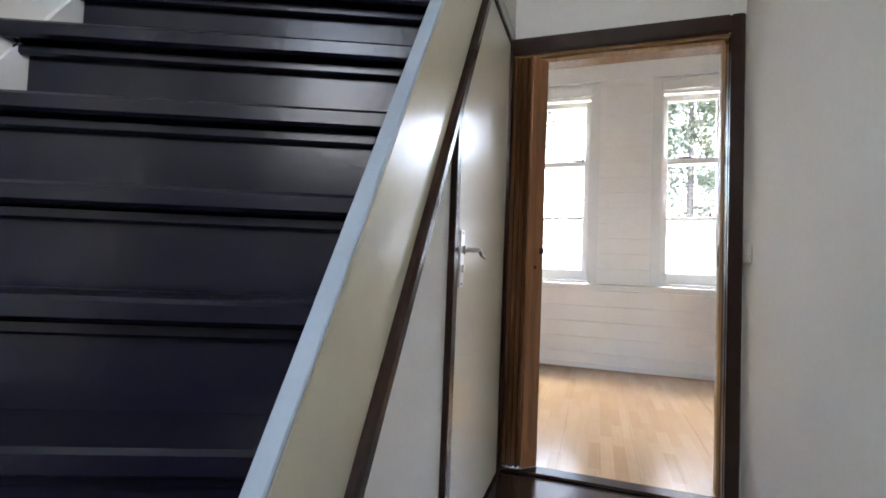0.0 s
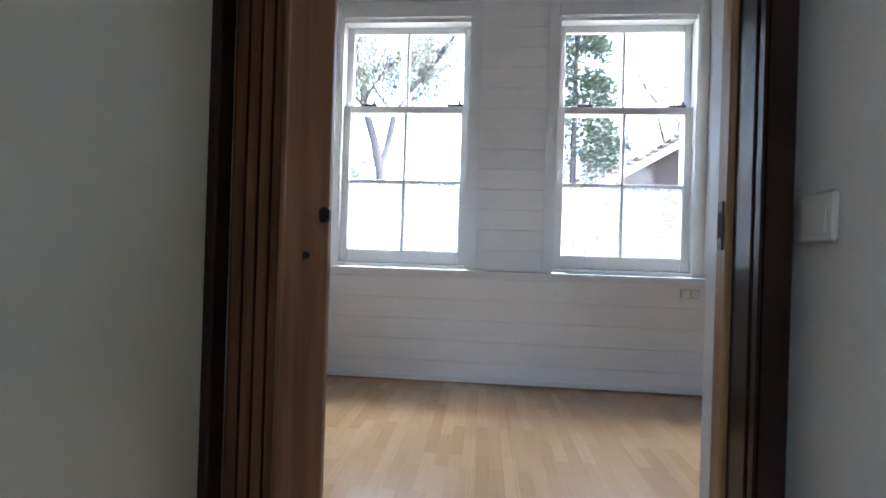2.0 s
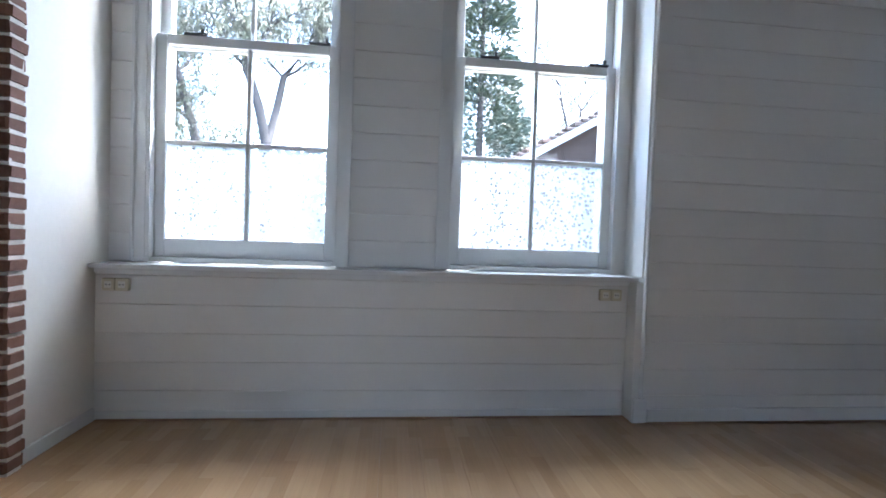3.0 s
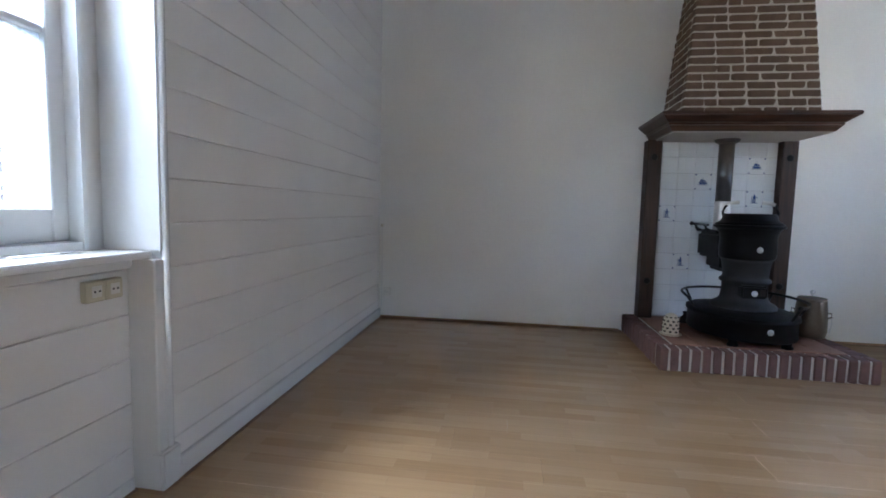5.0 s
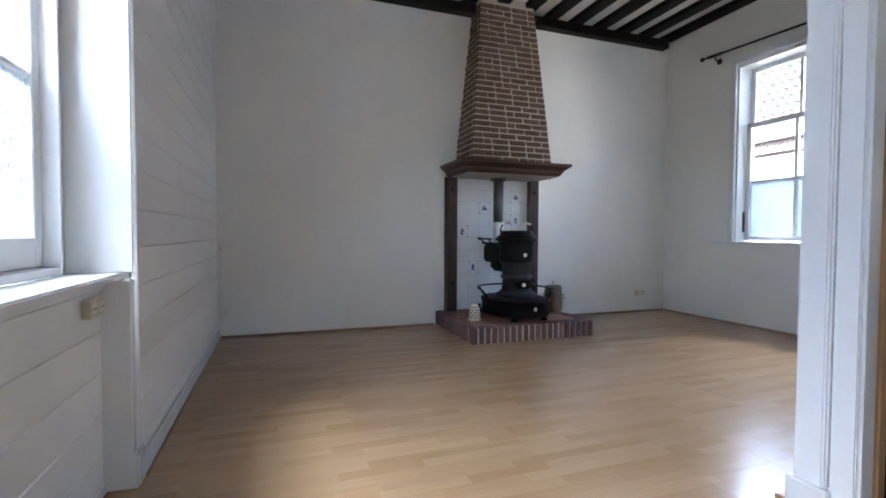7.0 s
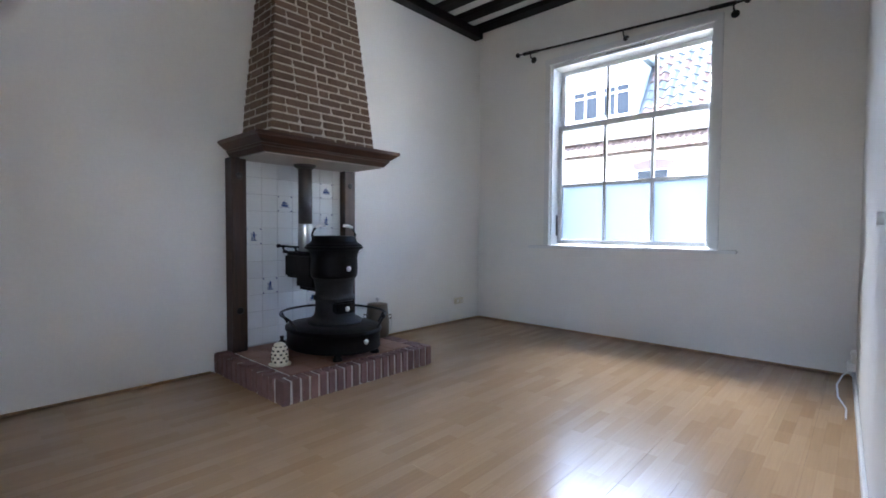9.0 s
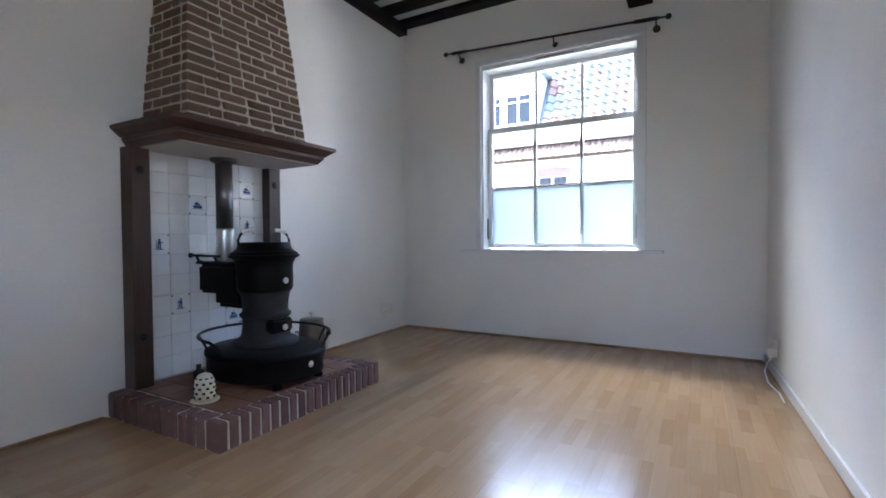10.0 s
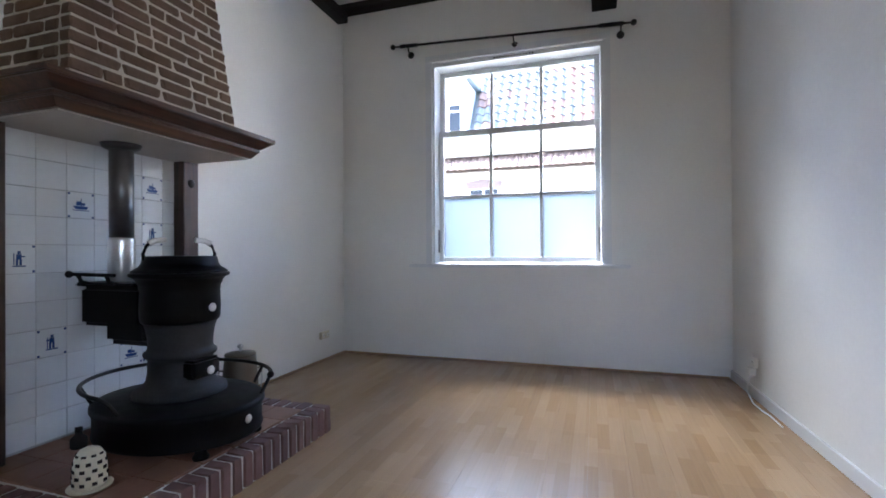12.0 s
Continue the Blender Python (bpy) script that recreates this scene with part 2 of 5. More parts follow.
SHEDBRICK = mat("brown_shed_brick", (0.032, 0.022, 0.02), 0.9, var=0.18, scale=4, fine=30, bump=0.4)
ZINC = mat("grey_zinc", (0.35, 0.42, 0.46), 0.5, 0.5)
DARKGLASS = mat("dark_house_window", (0.012, 0.016, 0.022), 0.2, spec=0.15)
GARDEN = mat("garden_ground", (0.12, 0.11, 0.07), 0.95, var=0.2, scale=1.0, fine=20, bump=0.5, bdist=0.02)
BARK = mat("grey_bark", (0.06, 0.055, 0.055), 0.9, var=0.15, scale=6, fine=40, bump=0.7, bdist=0.02)
LEAF = mat("dark_green_leaf", (0.075, 0.10, 0.07), 0.6, var=0.2, scale=3, fine=30, bump=0)
LEAF2 = mat("pale_green_leaf", (0.09, 0.105, 0.07), 0.6, var=0.2, scale=3, fine=30, bump=0)


# ---- mesh helpers ----
def bm_box(x0, x1, y0, y1, z0, z1, bevel=0.0, seg=1, bm=None):
    b = bm or bmesh.new()
    vs = [b.verts.new(p) for p in ((x0, y0, z0), (x1, y0, z0), (x1, y1, z0), (x0, y1, z0), (x0, y0, z1), (x1, y0, z1), (x1, y1, z1), (x0, y1, z1))]
    fs = [b.faces.new([vs[i] for i in f]) for f in ((3, 2, 1, 0), (4, 5, 6, 7), (0, 1, 5, 4), (1, 2, 6, 5), (2, 3, 7, 6), (3, 0, 4, 7))]
    if bevel:
        es = list({e for f in fs for e in f.edges})
        bmesh.ops.bevel(b, geom=es, offset=bevel, segments=seg, affect='EDGES', clamp_overlap=True)
    return b


def bm_prism(points, axis, a0, a1, bevel=0.0):
    """A polygon given in the two other axes, drawn out along one axis from a0 to a1."""
    b = bmesh.new()
    def put(p, a):
        q = [p[0], p[1]]
        q.insert("xyz".index(axis), a)
        return b.verts.new(q)
    lo, hi = [put(p, a0) for p in points], [put(p, a1) for p in points]
    k = len(points)
    b.faces.new(lo)
    b.faces.new(hi[::-1])
    for i in range(k):
        b.faces.new((lo[i], hi[i], hi[(i + 1) % k], lo[(i + 1) % k]))
    bmesh.ops.recalc_face_normals(b, faces=b.faces)
    if bevel:
        bmesh.ops.bevel(b, geom=list(b.edges), offset=bevel, segments=1, affect='EDGES', clamp_overlap=True)
    return b


def bm_lathe(profile, cx, cy, segs=32, sx=1.0, sy=1.0):
    """A profile of (radius, z) turned about an upright axis."""
    b = bmesh.new()
    rings = []
    for r, z in profile:
        rings.append([b.verts.new((cx + sx * r * math.cos(2 * math.pi * i / segs), cy + sy * r * math.sin(2 * math.pi * i / segs), z)) for i in range(segs)])
    for u, v in zip(rings, rings[1:]):
        for i in range(segs):
            b.faces.new((u[i], u[(i + 1) % segs], v[(i + 1) % segs], v[i]))
    b.faces.new(rings[0][::-1])
    b.faces.new(rings[-1])
    for f in b.faces:
        f.smooth = len(f.verts) == 4
    bmesh.ops.recalc_face_normals(b, faces=b.faces)
    return b


def bm_tube(pts, r, segs=10, bm=None, r1=None):
    b = bm or bmesh.new()
    pts = [Vector(p) for p in pts]
    rings = []
    n = len(pts)
    for i, p in enumerate(pts):
        d = (pts[min(i + 1, n - 1)] - pts[max(i - 1, 0)]).normalized()
        a = Vector((0, 0, 1)) if abs(d.z) < 0.9 else Vector((1, 0, 0))
        u = d.cross(a).normalized()
        v = d.cross(u)
        rad = r if r1 is None else r + (r1 - r) * i / (n - 1)
        rings.append([b.verts.new(p + rad * (u * math.cos(2 * math.pi * k / segs) + v * math.sin(2 * math.pi * k / segs))) for k in range(segs)])
    for s, t in zip(rings, rings[1:]):
        for k in range(segs):
            f = b.faces.new((s[k], s[(k + 1) % segs], t[(k + 1) % segs], t[k]))
            f.smooth = True
    b.faces.new(rings[0])
    b.faces.new(rings[-1][::-1])
    return b


def bm_ball(c, r, sx=1.0, sy=1.0, sz=1.0, seg=14):
    b = bmesh.new()
    bmesh.ops.create_uvsphere(b, u_segments=seg, v_segments=seg // 2 + 1, radius=r, matrix=Matrix.Translation(c) @ Matrix.Diagonal((sx, sy, sz, 1)))
    for f in b.faces:
        f.smooth = True
    return b


def to_mesh(name, bm, material):
    me = bpy.data.meshes.new(name)
    bm.normal_update()
    bm.to_mesh(me)
    bm.free()
    me.materials.append(material)
    return me


def base_of(ob):
    v = Vector(ob.location)
    while ob.parent:
        ob = ob.parent
        v += ob.location
    return v


def thing(name, at, label, category, group="", kind=""):
    ob = new(name)
    ob.location = at
    ob.empty_display_size = 0.1
    return tagged(ob, label, category, group, kind)


def part(name, bm, material, parent, label=""):
    """One mesh under a thing or a part; its places are given in the world."""
    bmesh.ops.translate(bm, verts=bm.verts, vec=-base_of(parent))
    ob = new(name, to_mesh(name, bm, material))
    ob.parent = parent
    return tagged(ob, label)


def structure(name, bm, material, label, category="wall"):
    return tagged(new(name, to_mesh(name, bm, material)), label, category, "", "structure")


def solo(name, bm, material, at, label, category, group="", kind=""):
    """A thing that is one mesh, with its origin at its base."""
    bmesh.ops.translate(bm, verts=bm.verts, vec=-Vector(at))
    ob = new(name, to_mesh(name, bm, material))
    ob.location = at
    return tagged(ob, label, category, group, kind)


def piece(name, me, parent, loc, scale=(1, 1, 1), rot=None):
    ob = new(name, me)
    ob.parent = parent
    ob.location = Vector(loc) - base_of(parent)
    ob.scale = scale
    if rot:
        ob.rotation_euler = rot
    return ob


def rough_unit(name, material, bev=0.06, seed=1, jit=0.02):
    """A unit block with worn edges, for bricks that are scaled to size."""
    b = bm_box(-0.5, 0.5, -0.5, 0.5, -0.5, 0.5, bev)
    rnd = random.Random(seed)
    for v in b.verts:
        v.co += Vector([rnd.uniform(-jit, jit) for _ in range(3)])
    return to_mesh(name, b, material)


# ---- plan ----
CEIL_Z = 3.605
XF, YB, YR, YD, YU = 4.288, -1.223, 4.24, 4.337, 4.45
XW = -1.50

# ---- floors ----
fl = bm_box(-1.50, XF, YB, YD, -0.06, -0.008)
floor = structure("floor", fl, MORTAR, "beech laminate floor of the living room", "floor")
hall_floor = structure("hall_floor", bm_box(-1.60, 0.45, -3.0, 1.70, -0.06, 0.0), TRIM, "dark painted hall floor", "floor")
entry_floor = structure("entry_floor", bm_box(-3.2, -1.504, 1.9, 4.75, -0.06, -0.01), MORTAR, "dark grey tiled entry floor", "floor")

# ---- walls ----
wall_fire = structure("wall_east", bm_box(XF, XF + 0.25, YB - 0.3, 4.8, 0, 4.0), PLASTER, "white plastered wall behind the stove")
# back wall with the street window
WX0, WX1, WZ0, WZ1 = 1.66, 3.29, 0.94, 2.95
bb = bm_box(0.5, WX0, YB - 0.28, YB, 0, 4.0)
bm_box(WX1, XF, YB - 0.28, YB, 0, 4.0, bm=bb)
bm_box(WX0, WX1, YB - 0.28, YB, 0, WZ0, bm=bb)
bm_box(WX0, WX1, YB - 0.28, YB, WZ1, 4.0, bm=bb)
wall_back = structure("wall_south", bb, PLASTER, "white plastered wall with the street window")
# partition between hall and room, slightly out of square
wall_part = structure("wall_partition", bm_prism([(0.427, -3.0), (0.427, 1.70), (0.45, 1.70), (0.45, 1.87), (0.575, 1.87), (0.672, YB), (0.672, -3.0)], 'z', 0, 4.0), PLASTER, "white plastered partition wall")
# wall over and beside the folding door
DX0, DX1, DZ = -0.602, 0.385, 2.06
bb = bm_box(-1.62, DX0, 1.70, 1.87, 0, 4.0)
bm_box(DX0, 0.45, 1.70, 1.87, DZ, 4.0, bm=bb)
bm_box(DX1, 0.45, 1.70, 1.87, 0, DZ, bm=bb)
wall_door = structure("wall_hall_end", bb, HALL_PLASTER, "cream painted wall round the folding door")
# front wall: core, with window openings
W1X, W2X = -0.775, 0.928
OPW, OZ0, OZ1 = 0.52, 0.86, 2.84
fw = bm_box(-1.50, W1X - OPW, YU + 0.012, YU + 0.30, 0.80, 4.0)
bm_box(W1X + OPW, W2X - OPW, YU + 0.012, YU + 0.30, 0.80, 4.0, bm=fw)
bm_box(W2X + OPW, 1.55, YU + 0.012, YU + 0.30, 0.80, 4.0, bm=fw)
for wx in (W1X, W2X):
    bm_box(wx - OPW, wx + OPW, YU + 0.012, YU + 0.30, OZ1, 4.0, bm=fw)
bm_box(-1.50, 1.55, YD + 0.012, YU + 0.30, 0.0, 0.80, bm=fw)
bm_box(1.55, XF, YR + 0.012, YU + 0.30, 0.0, 4.0, bm=fw)
wall_front = structure("wall_north", fw, BOARD, "white painted boarded wall with two sash windows")
# arch wall
ARY0, ARY1, SPR, ARB = 2.02, 3.80, 1.93, 0.50
arc = []
cy, a = (ARY0 + ARY1) / 2, (ARY1 - ARY0) / 2
for i in range(25):
    th = math.pi * i / 24
    arc.append((cy + a * math.cos(th), SPR + ARB * math.sin(th)))
outline = [(ARY1, 0)] + arc + [(ARY0, 0), (1.87, 0), (1.87, 4.0), (4.78, 4.0), (4.78, 0)]
wall_arch = structure("wall_west", bm_prism(outline, 'x', -1.69, XW), PLASTER, "white wall with a brick-edged arch")
# hall
structure("wall_stair_side", bm_box(-1.75, -1.585, -3.0, 1.70, 0, 4.0), PLASTER, "white plastered wall beside the stairs")
# unseen back wall; its opening is assumed, made to hold the added lamp
hb = bm_box(-1.75, -0.50, -3.2, -3.0, 0, 4.0)
bm_box(0.36, 0.67, -3.2, -3.0, 0, 4.0, bm=hb)
bm_box(-0.50, 0.36, -3.2, -3.0, 3.5, 4.0, bm=hb)
bm_box(-0.50, 0.36, -3.2, -3.0, 0, 2.0, bm=hb)
structure("wall_hall_back", hb, HALL_PLASTER, "plain wall closing the hall, with an added opening for the fill lamp")
structure("ceiling_hall", bm_box(-1.75, 0.67, -3.2, 1.80, 4.0, 4.1), CEIL, "plain hall ceiling", "ceiling")
# entry beyond the arch
ew = bm_box(-3.2, -2.93, 4.45, 4.90, 0, 4.0)
bm_box(-2.93, -1.69, 4.72, 4.90, 2.95, 4.0, bm=ew)
bm_box(-1.93, -1.69, 4.72, 4.90, 0, 2.95, bm=ew)
structure("wall_entry_front", ew, PLASTER, "white wall round the entry door")
structure("wall_entry_side", bm_box(-3.4, -3.2, 1.6, 4.9, 0, 4.0), PLASTER, "white entry side wall")
structure("wall_entry_back", bm_box(-3.2, -1.69, 1.6, 1.9, 0, 4.0), PLASTER, "white entry back wall")
structure("ceiling_entry", bm_box(-3.4, -1.69, 1.6, 4.9, 4.0, 4.1), CEIL, "plain entry ceiling", "ceiling")

# ---- ceiling with beams ----
cm = bm_box(-1.69, XF, YB - 0.28, 4.8, CEIL_Z, CEIL_Z + 0.1)
ceiling = structure("ceiling", cm, CEIL, "white boarded ceiling between dark beams", "ceiling")
beam_me = to_mesh("beam", bm_box(-1.5, XF - 0.002, -0.075, 0.075, 0, 0.06, 0.006), BEAM)
y = YB + 0.10
while y < 4.2:
    ob = tagged(new("beam", beam_me), "black-stained timber ceiling joist", "beam", "ceiling joists", "structure")
    ob.location = (0, y, CEIL_Z - 0.06)
    y += 0.352
structure("beam_wall_plate", bm_box(XF - 0.12, XF - 0.003, YB + 0.10, YR - 0.002, CEIL_Z - 0.165, CEIL_Z - 0.062, 0.004), BEAM, "black-stained wall plate above the stove wall", "beam")
structure("beam_tie", bm_box(1.55, 1.76, YB + 0.002, YR - 0.002, 3.20, CEIL_Z - 0.064, 0.008), BEAM, "heavy black-stained tie beam", "beam")

# ---- street and garden windows ----
def pane(x0, x1, y, z0, z1, material, parent, thick=0.004):
    ob = part("pane", bm_box(x0, x1, y - thick / 2, y + thick / 2, z0, z1), material, parent)
    ob.visible_shadow = False
    return ob


def sash_bars(parent, x0, x1, y, d, z0, z1, cols, rows, stile, rail_b, rail_t, bar, glass):
    """One sash: stiles, rails, glazing bars and panes; y is its middle, d its depth."""
    part("stile", bm_box(x0, x0 + stile, y - d, y + d, z0, z1, 0.004), GLOSS_WHITE, parent)
    part("stile", bm_box(x1 - stile, x1, y - d, y + d, z0, z1, 0.004), GLOSS_WHITE, parent)
    part("bottom_rail", bm_box(x0 + stile, x1 - stile, y - d + 0.002, y + d, z0, z0 + rail_b, 0.004), GLOSS_WHITE, parent)
    part("top_rail", bm_box(x0 + stile, x1 - stile, y - d + 0.002, y + d, z1 - rail_t, z1, 0.004), GLOSS_WHITE, parent)
    gx0, gx1, gz0, gz1 = x0 + stile, x1 - stile, z0 + rail_b, z1 - rail_t
    cw, rh = (gx1 - gx0) / cols, (gz1 - gz0) / rows
    for i in range(1, cols):
        part("glazing_bar", bm_box(gx0 + i * cw - bar / 2, gx0 + i * cw + bar / 2, y - d * 0.8, y + d * 0.8, gz0, gz1, 0.005), GLOSS_WHITE, parent)
    for j in range(1, rows):
        part("glazing_bar", bm_box(gx0, gx1, y - d * 0.75, y + d * 0.75, gz0 + j * rh - bar / 2, gz0 + j * rh + bar / 2, 0.005), GLOSS_WHITE, parent)
    for i in range(cols):
        for j in range(rows):
            pane(gx0 + i * cw + 0.001, gx0 + (i + 1) * cw - 0.001, y, gz0 + j * rh + 0.001, gz0 + (j + 1) * rh - 0.001, glass[j], parent)


def front_window(name, wx, right_reveal):
    w = thing(name, (wx, YU, 0.852), "white painted sash window with six panes, lower row filmed", "window", "garden windows", "structure")
    x0, x1 = wx - OPW, wx + OPW
    # frame lining and moulded casing
    part("frame_jamb", bm_box(x0, x0 + 0.016, YU - 0.02, YU + 0.2, 0.858, 2.83), GLOSS_WHITE, w)
    part("frame_jamb", bm_box(x1 - 0.016, x1, YU - 0.02, YU + 0.2, 0.858, 2.83), GLOSS_WHITE, w)
    part("frame_head", bm_box(x0 + 0.016, x1 - 0.016, YU + 0.002, YU + 0.2, 2.80, 2.83), GLOSS_WHITE, w)
    cz = 2.965
    for s in (-1, 1):
        if s == 1 and right_reveal:
            continue
        e = wx + s * OPW
        part("casing", bm_box(min(e, e + s * 0.075), max(e, e + s * 0.075), YU - 0.022, YU + 0.010, 0.858, cz - 0.002, 0.006, 2), GLOSS_WHITE, w)
        part("casing_bead", bm_box(min(e + s * 0.057, e + s * 0.08), max(e + s * 0.057, e + s * 0.08), YU - 0.036, YU - 0.0225, 0.858, cz, 0.005, 2), GLOSS_WHITE, w)
    part("head_panel", bm_box(x0 + 0.002, x1 - 0.002, YU - 0.018, YU + 0.011, 2.832, cz - 0.03, 0.004), GLOSS_WHITE, w)
    part("head_bead", bm_box(x0 - 0.08, x1 + (0.0 if right_reveal else 0.08), YU - 0.038, YU + 0.008, cz + 0.002, cz + 0.028, 0.006, 2), GLOSS_WHITE, w)
    # upper sash outside, lower sash inside
    up = thing_part("upper_sash", w)
    sash_bars(up, wx - 0.505, wx + 0.505, YU + 0.105, 0.02, 2.085, 2.80, 2, 1, 0.055, 0.055, 0.055, 0.024, [CLEAR_THIN])
    lo = thing_part("lower_sash", w)
    sash_bars(lo, wx - 0.505, wx + 0.505, YU + 0.055, 0.022, 0.885, 2.145, 2, 2, 0.057, 0.105, 0.055, 0.026, [FROSTP, CLEAR_THIN])
    part("sub_sill", bm_box(x0 + 0.016, x1 - 0.016, YU - 0.018, YU + 0.2, 0.856, 0.884, 0.004), GLOSS_WHITE, w)
    # stays on the meeting rail
    for sx in (-0.36, 0.33):
        st = part("window_stay", bm_box(wx + sx, wx + sx + 0.125, YU + 0.028, YU + 0.062, 2.147, 2.163, 0.004), STAY, w, "dark metal window stay")
        part("stay_hook", bm_box(wx + sx + 0.09, wx + sx + 0.11, YU + 0.03, YU + 0.05, 2.163, 2.19, 0.004), STAY, st)
    return w


def thing_part(name, parent):
    """A grouping part: a slim parting bead that carries the pieces of one sash."""
    b = base_of(parent)
    wide = 0.498
    return part(name, bm_box(b.x - wide, b.x + wide, b.y + (0.081 if name == "lower_sash" else 0.128), b.y + (0.084 if name == "lower_sash" else 0.131),
                             2.105 if name == "lower_sash" else 2.78, 2.125 if name == "lower_sash" else 2.795), GLOSS_WHITE, parent)


front_window("window_1", W1X, False)
front_window("window_2", W2X, True)

sill = structure("window_sill", bm_box(-1.497, 1.53, YR + 0.022, YU - 0.002, 0.828, 0.852, 0.006, 2), GLOSS_WHITE, "white painted ledge under the garden windows", "sill")
structure("sill_trim", bm_box(-1.497, 1.50, YD - 0.022, YD - 0.001, 0.795, 0.826, 0.006, 2), GLOSS_WHITE, "white moulding under the window ledge", "trim")

# reveal, corner post and bead beside the second window
structure("trim_reveal", bm_box(1.532, 1.549, YR - 0.002, YU + 0.008, 0.854, 3.6), GLOSS_WHITE, "white painted window reveal", "trim")
structure("trim_corner_post", bm_box(1.502, 1.549, YR - 0.004, YD + 0.010, 0.0, 0.826, 0.004), GLOSS_WHITE, "white corner board under the ledge", "trim")
structure("trim_corner_bead", bm_tube([(1.556, YR - 0.004, 0.145), (1.556, YR - 0.004, 3.45)], 0.013), GLOSS_WHITE, "white rounded corner bead", "trim")
structure("trim_corner_block", bm_box(1.496, 1.59, YR - 0.025, YR + 0.03, 0.0, 0.142, 0.008, 2), GLOSS_WHITE, "white plinth block", "trim")
structure("baseboard_front", bm_box(1.592, XF - 0.002, YR - 0.020, YR - 0.001, 0.0, 0.085, 0.005), GLOSS_WHITE, "white skirting board", "baseboard")
structure("baseboard_dado", bm_box(-1.498, 1.494, YD - 0.012, YD - 0.001, 0.0, 0.05, 0.004), GLOSS_WHITE, "white skirting board under the boarding", "baseboard")

# back window
bw = thing("window_3", (2.475, YB, 0.94), "white painted street window with nine panes, lower row frosted", "window", "", "structure")
for xa, xb in ((WX0 - 0.055, WX0 + 0.012), (WX1 - 0.012, WX1 + 0.055)):
    part("casing", bm_box(xa, xb, YB - 0.01, YB + 0.022, 0.942, 3.0, 0.005, 2), GLOSS_WHITE, bw)
part("casing_head", bm_box(WX0 - 0.055, WX1 + 0.055, YB - 0.008, YB + 0.028, 2.938, 3.005, 0.005, 2), GLOSS_WHITE, bw)
for xa, xb in ((WX0 + 0.001, WX0 + 0.03), (WX1 - 0.03, WX1 - 0.001)):
    part("frame_jamb", bm_box(xa, xb, YB - 0.27, YB - 0.011, 0.945, 2.948), GLOSS_WHITE, bw)
part("frame_head", bm_box(WX0 + 0.031, WX1 - 0.031, YB - 0.27, YB - 0.011, 2.90, 2.948), GLOSS_WHITE, bw)
vent = part("vent_strip", bm_box(WX0 + 0.05, WX1 - 0.05, YB - 0.06, YB - 0.012, 2.905, 2.935, 0.003), SOCKET, bw, "ivory ventilation strip")
for i in range(14):
    part("slot", bm_box(2.28 + i * 0.028, 2.295 + i * 0.028, YB - 0.0125, YB - 0.0105, 2.912, 2.928), HOLE, vent)
sb = part("lower_sash", bm_box(1.70, 3.25, YB - 0.205, YB - 0.202, 2.22, 2.24), GLOSS_WHITE, bw)
sash_bars(sb, 1.692, 3.258, YB - 0.165, 0.024, 0.955, 2.285, 3, 2, 0.048, 0.048, 0.06, 0.032, [FROST, CLEAR])
su = part("upper_sash", bm_box(1.70, 3.25, YB - 0.248, YB - 0.245, 2.85, 2.87), GLOSS_WHITE, bw)
sash_bars(su, 1.692, 3.258, YB - 0.215, 0.022, 2.225, 2.898, 3, 1, 0.05, 0.055, 0.045, 0.032, [CLEAR])
for hx in (WX0 + 0.034, WX1 - 0.044):
    part("hinge", bm_box(hx, hx + 0.012, YB - 0.13, YB - 0.10, 1.05, 1.28, 0.004), STAY, bw, "grey metal sash stop")
solo("window_board", bm_box(1.452, 3.50, YB + 0.001, YB + 0.105, 0.908, 0.938, 0.008, 2), GLOSS_WHITE, (2.475, YB, 0.915), "white painted window board under the street window", "sill", kind="structure")

# ---- curtain rod ----
rod = thing("curtain_rod", (2.54, YB, 3.03), "black wrought-iron curtain rod above the street window", "curtain rod")
RY = YB + 0.10
def rod_z(x):
    return 3.115 - (3.66 - x) * 0.045
def along(xa, xb):
    return [(xa, RY, rod_z(xa)), (xb, RY, rod_z(xb))]
part("pole", bm_tube(along(1.50, 3.58), 0.0115), RODMAT, rod)
for x0, x1 in ((1.50, 1.70), (3.40, 3.58)):
    part("sleeve", bm_tube(along(x0, x1), 0.018), RODMAT, rod)
for x0, xe in ((1.50, 1.418), (3.58, 3.66)):
    fin = part("finial", bm_tube(along(x0, xe), 0.011, r1=0.006), RODMAT, rod)
    part("finial_ball", bm_ball((xe, RY, rod_z(xe)), 0.026), RODMAT, fin)
for x in (1.52, 2.45, 3.50):
    br = part("bracket", bm_tube([(x, RY, rod_z(x)), (x, RY - 0.02, rod_z(x) - 0.045), (x, YB + 0.012, rod_z(x) - 0.06)], 0.008), RODMAT, rod)
    part("rose", bm_ball((x, YB + 0.014, rod_z(x) - 0.06), 0.034, 1, 0.6, 1), RODMAT, br)

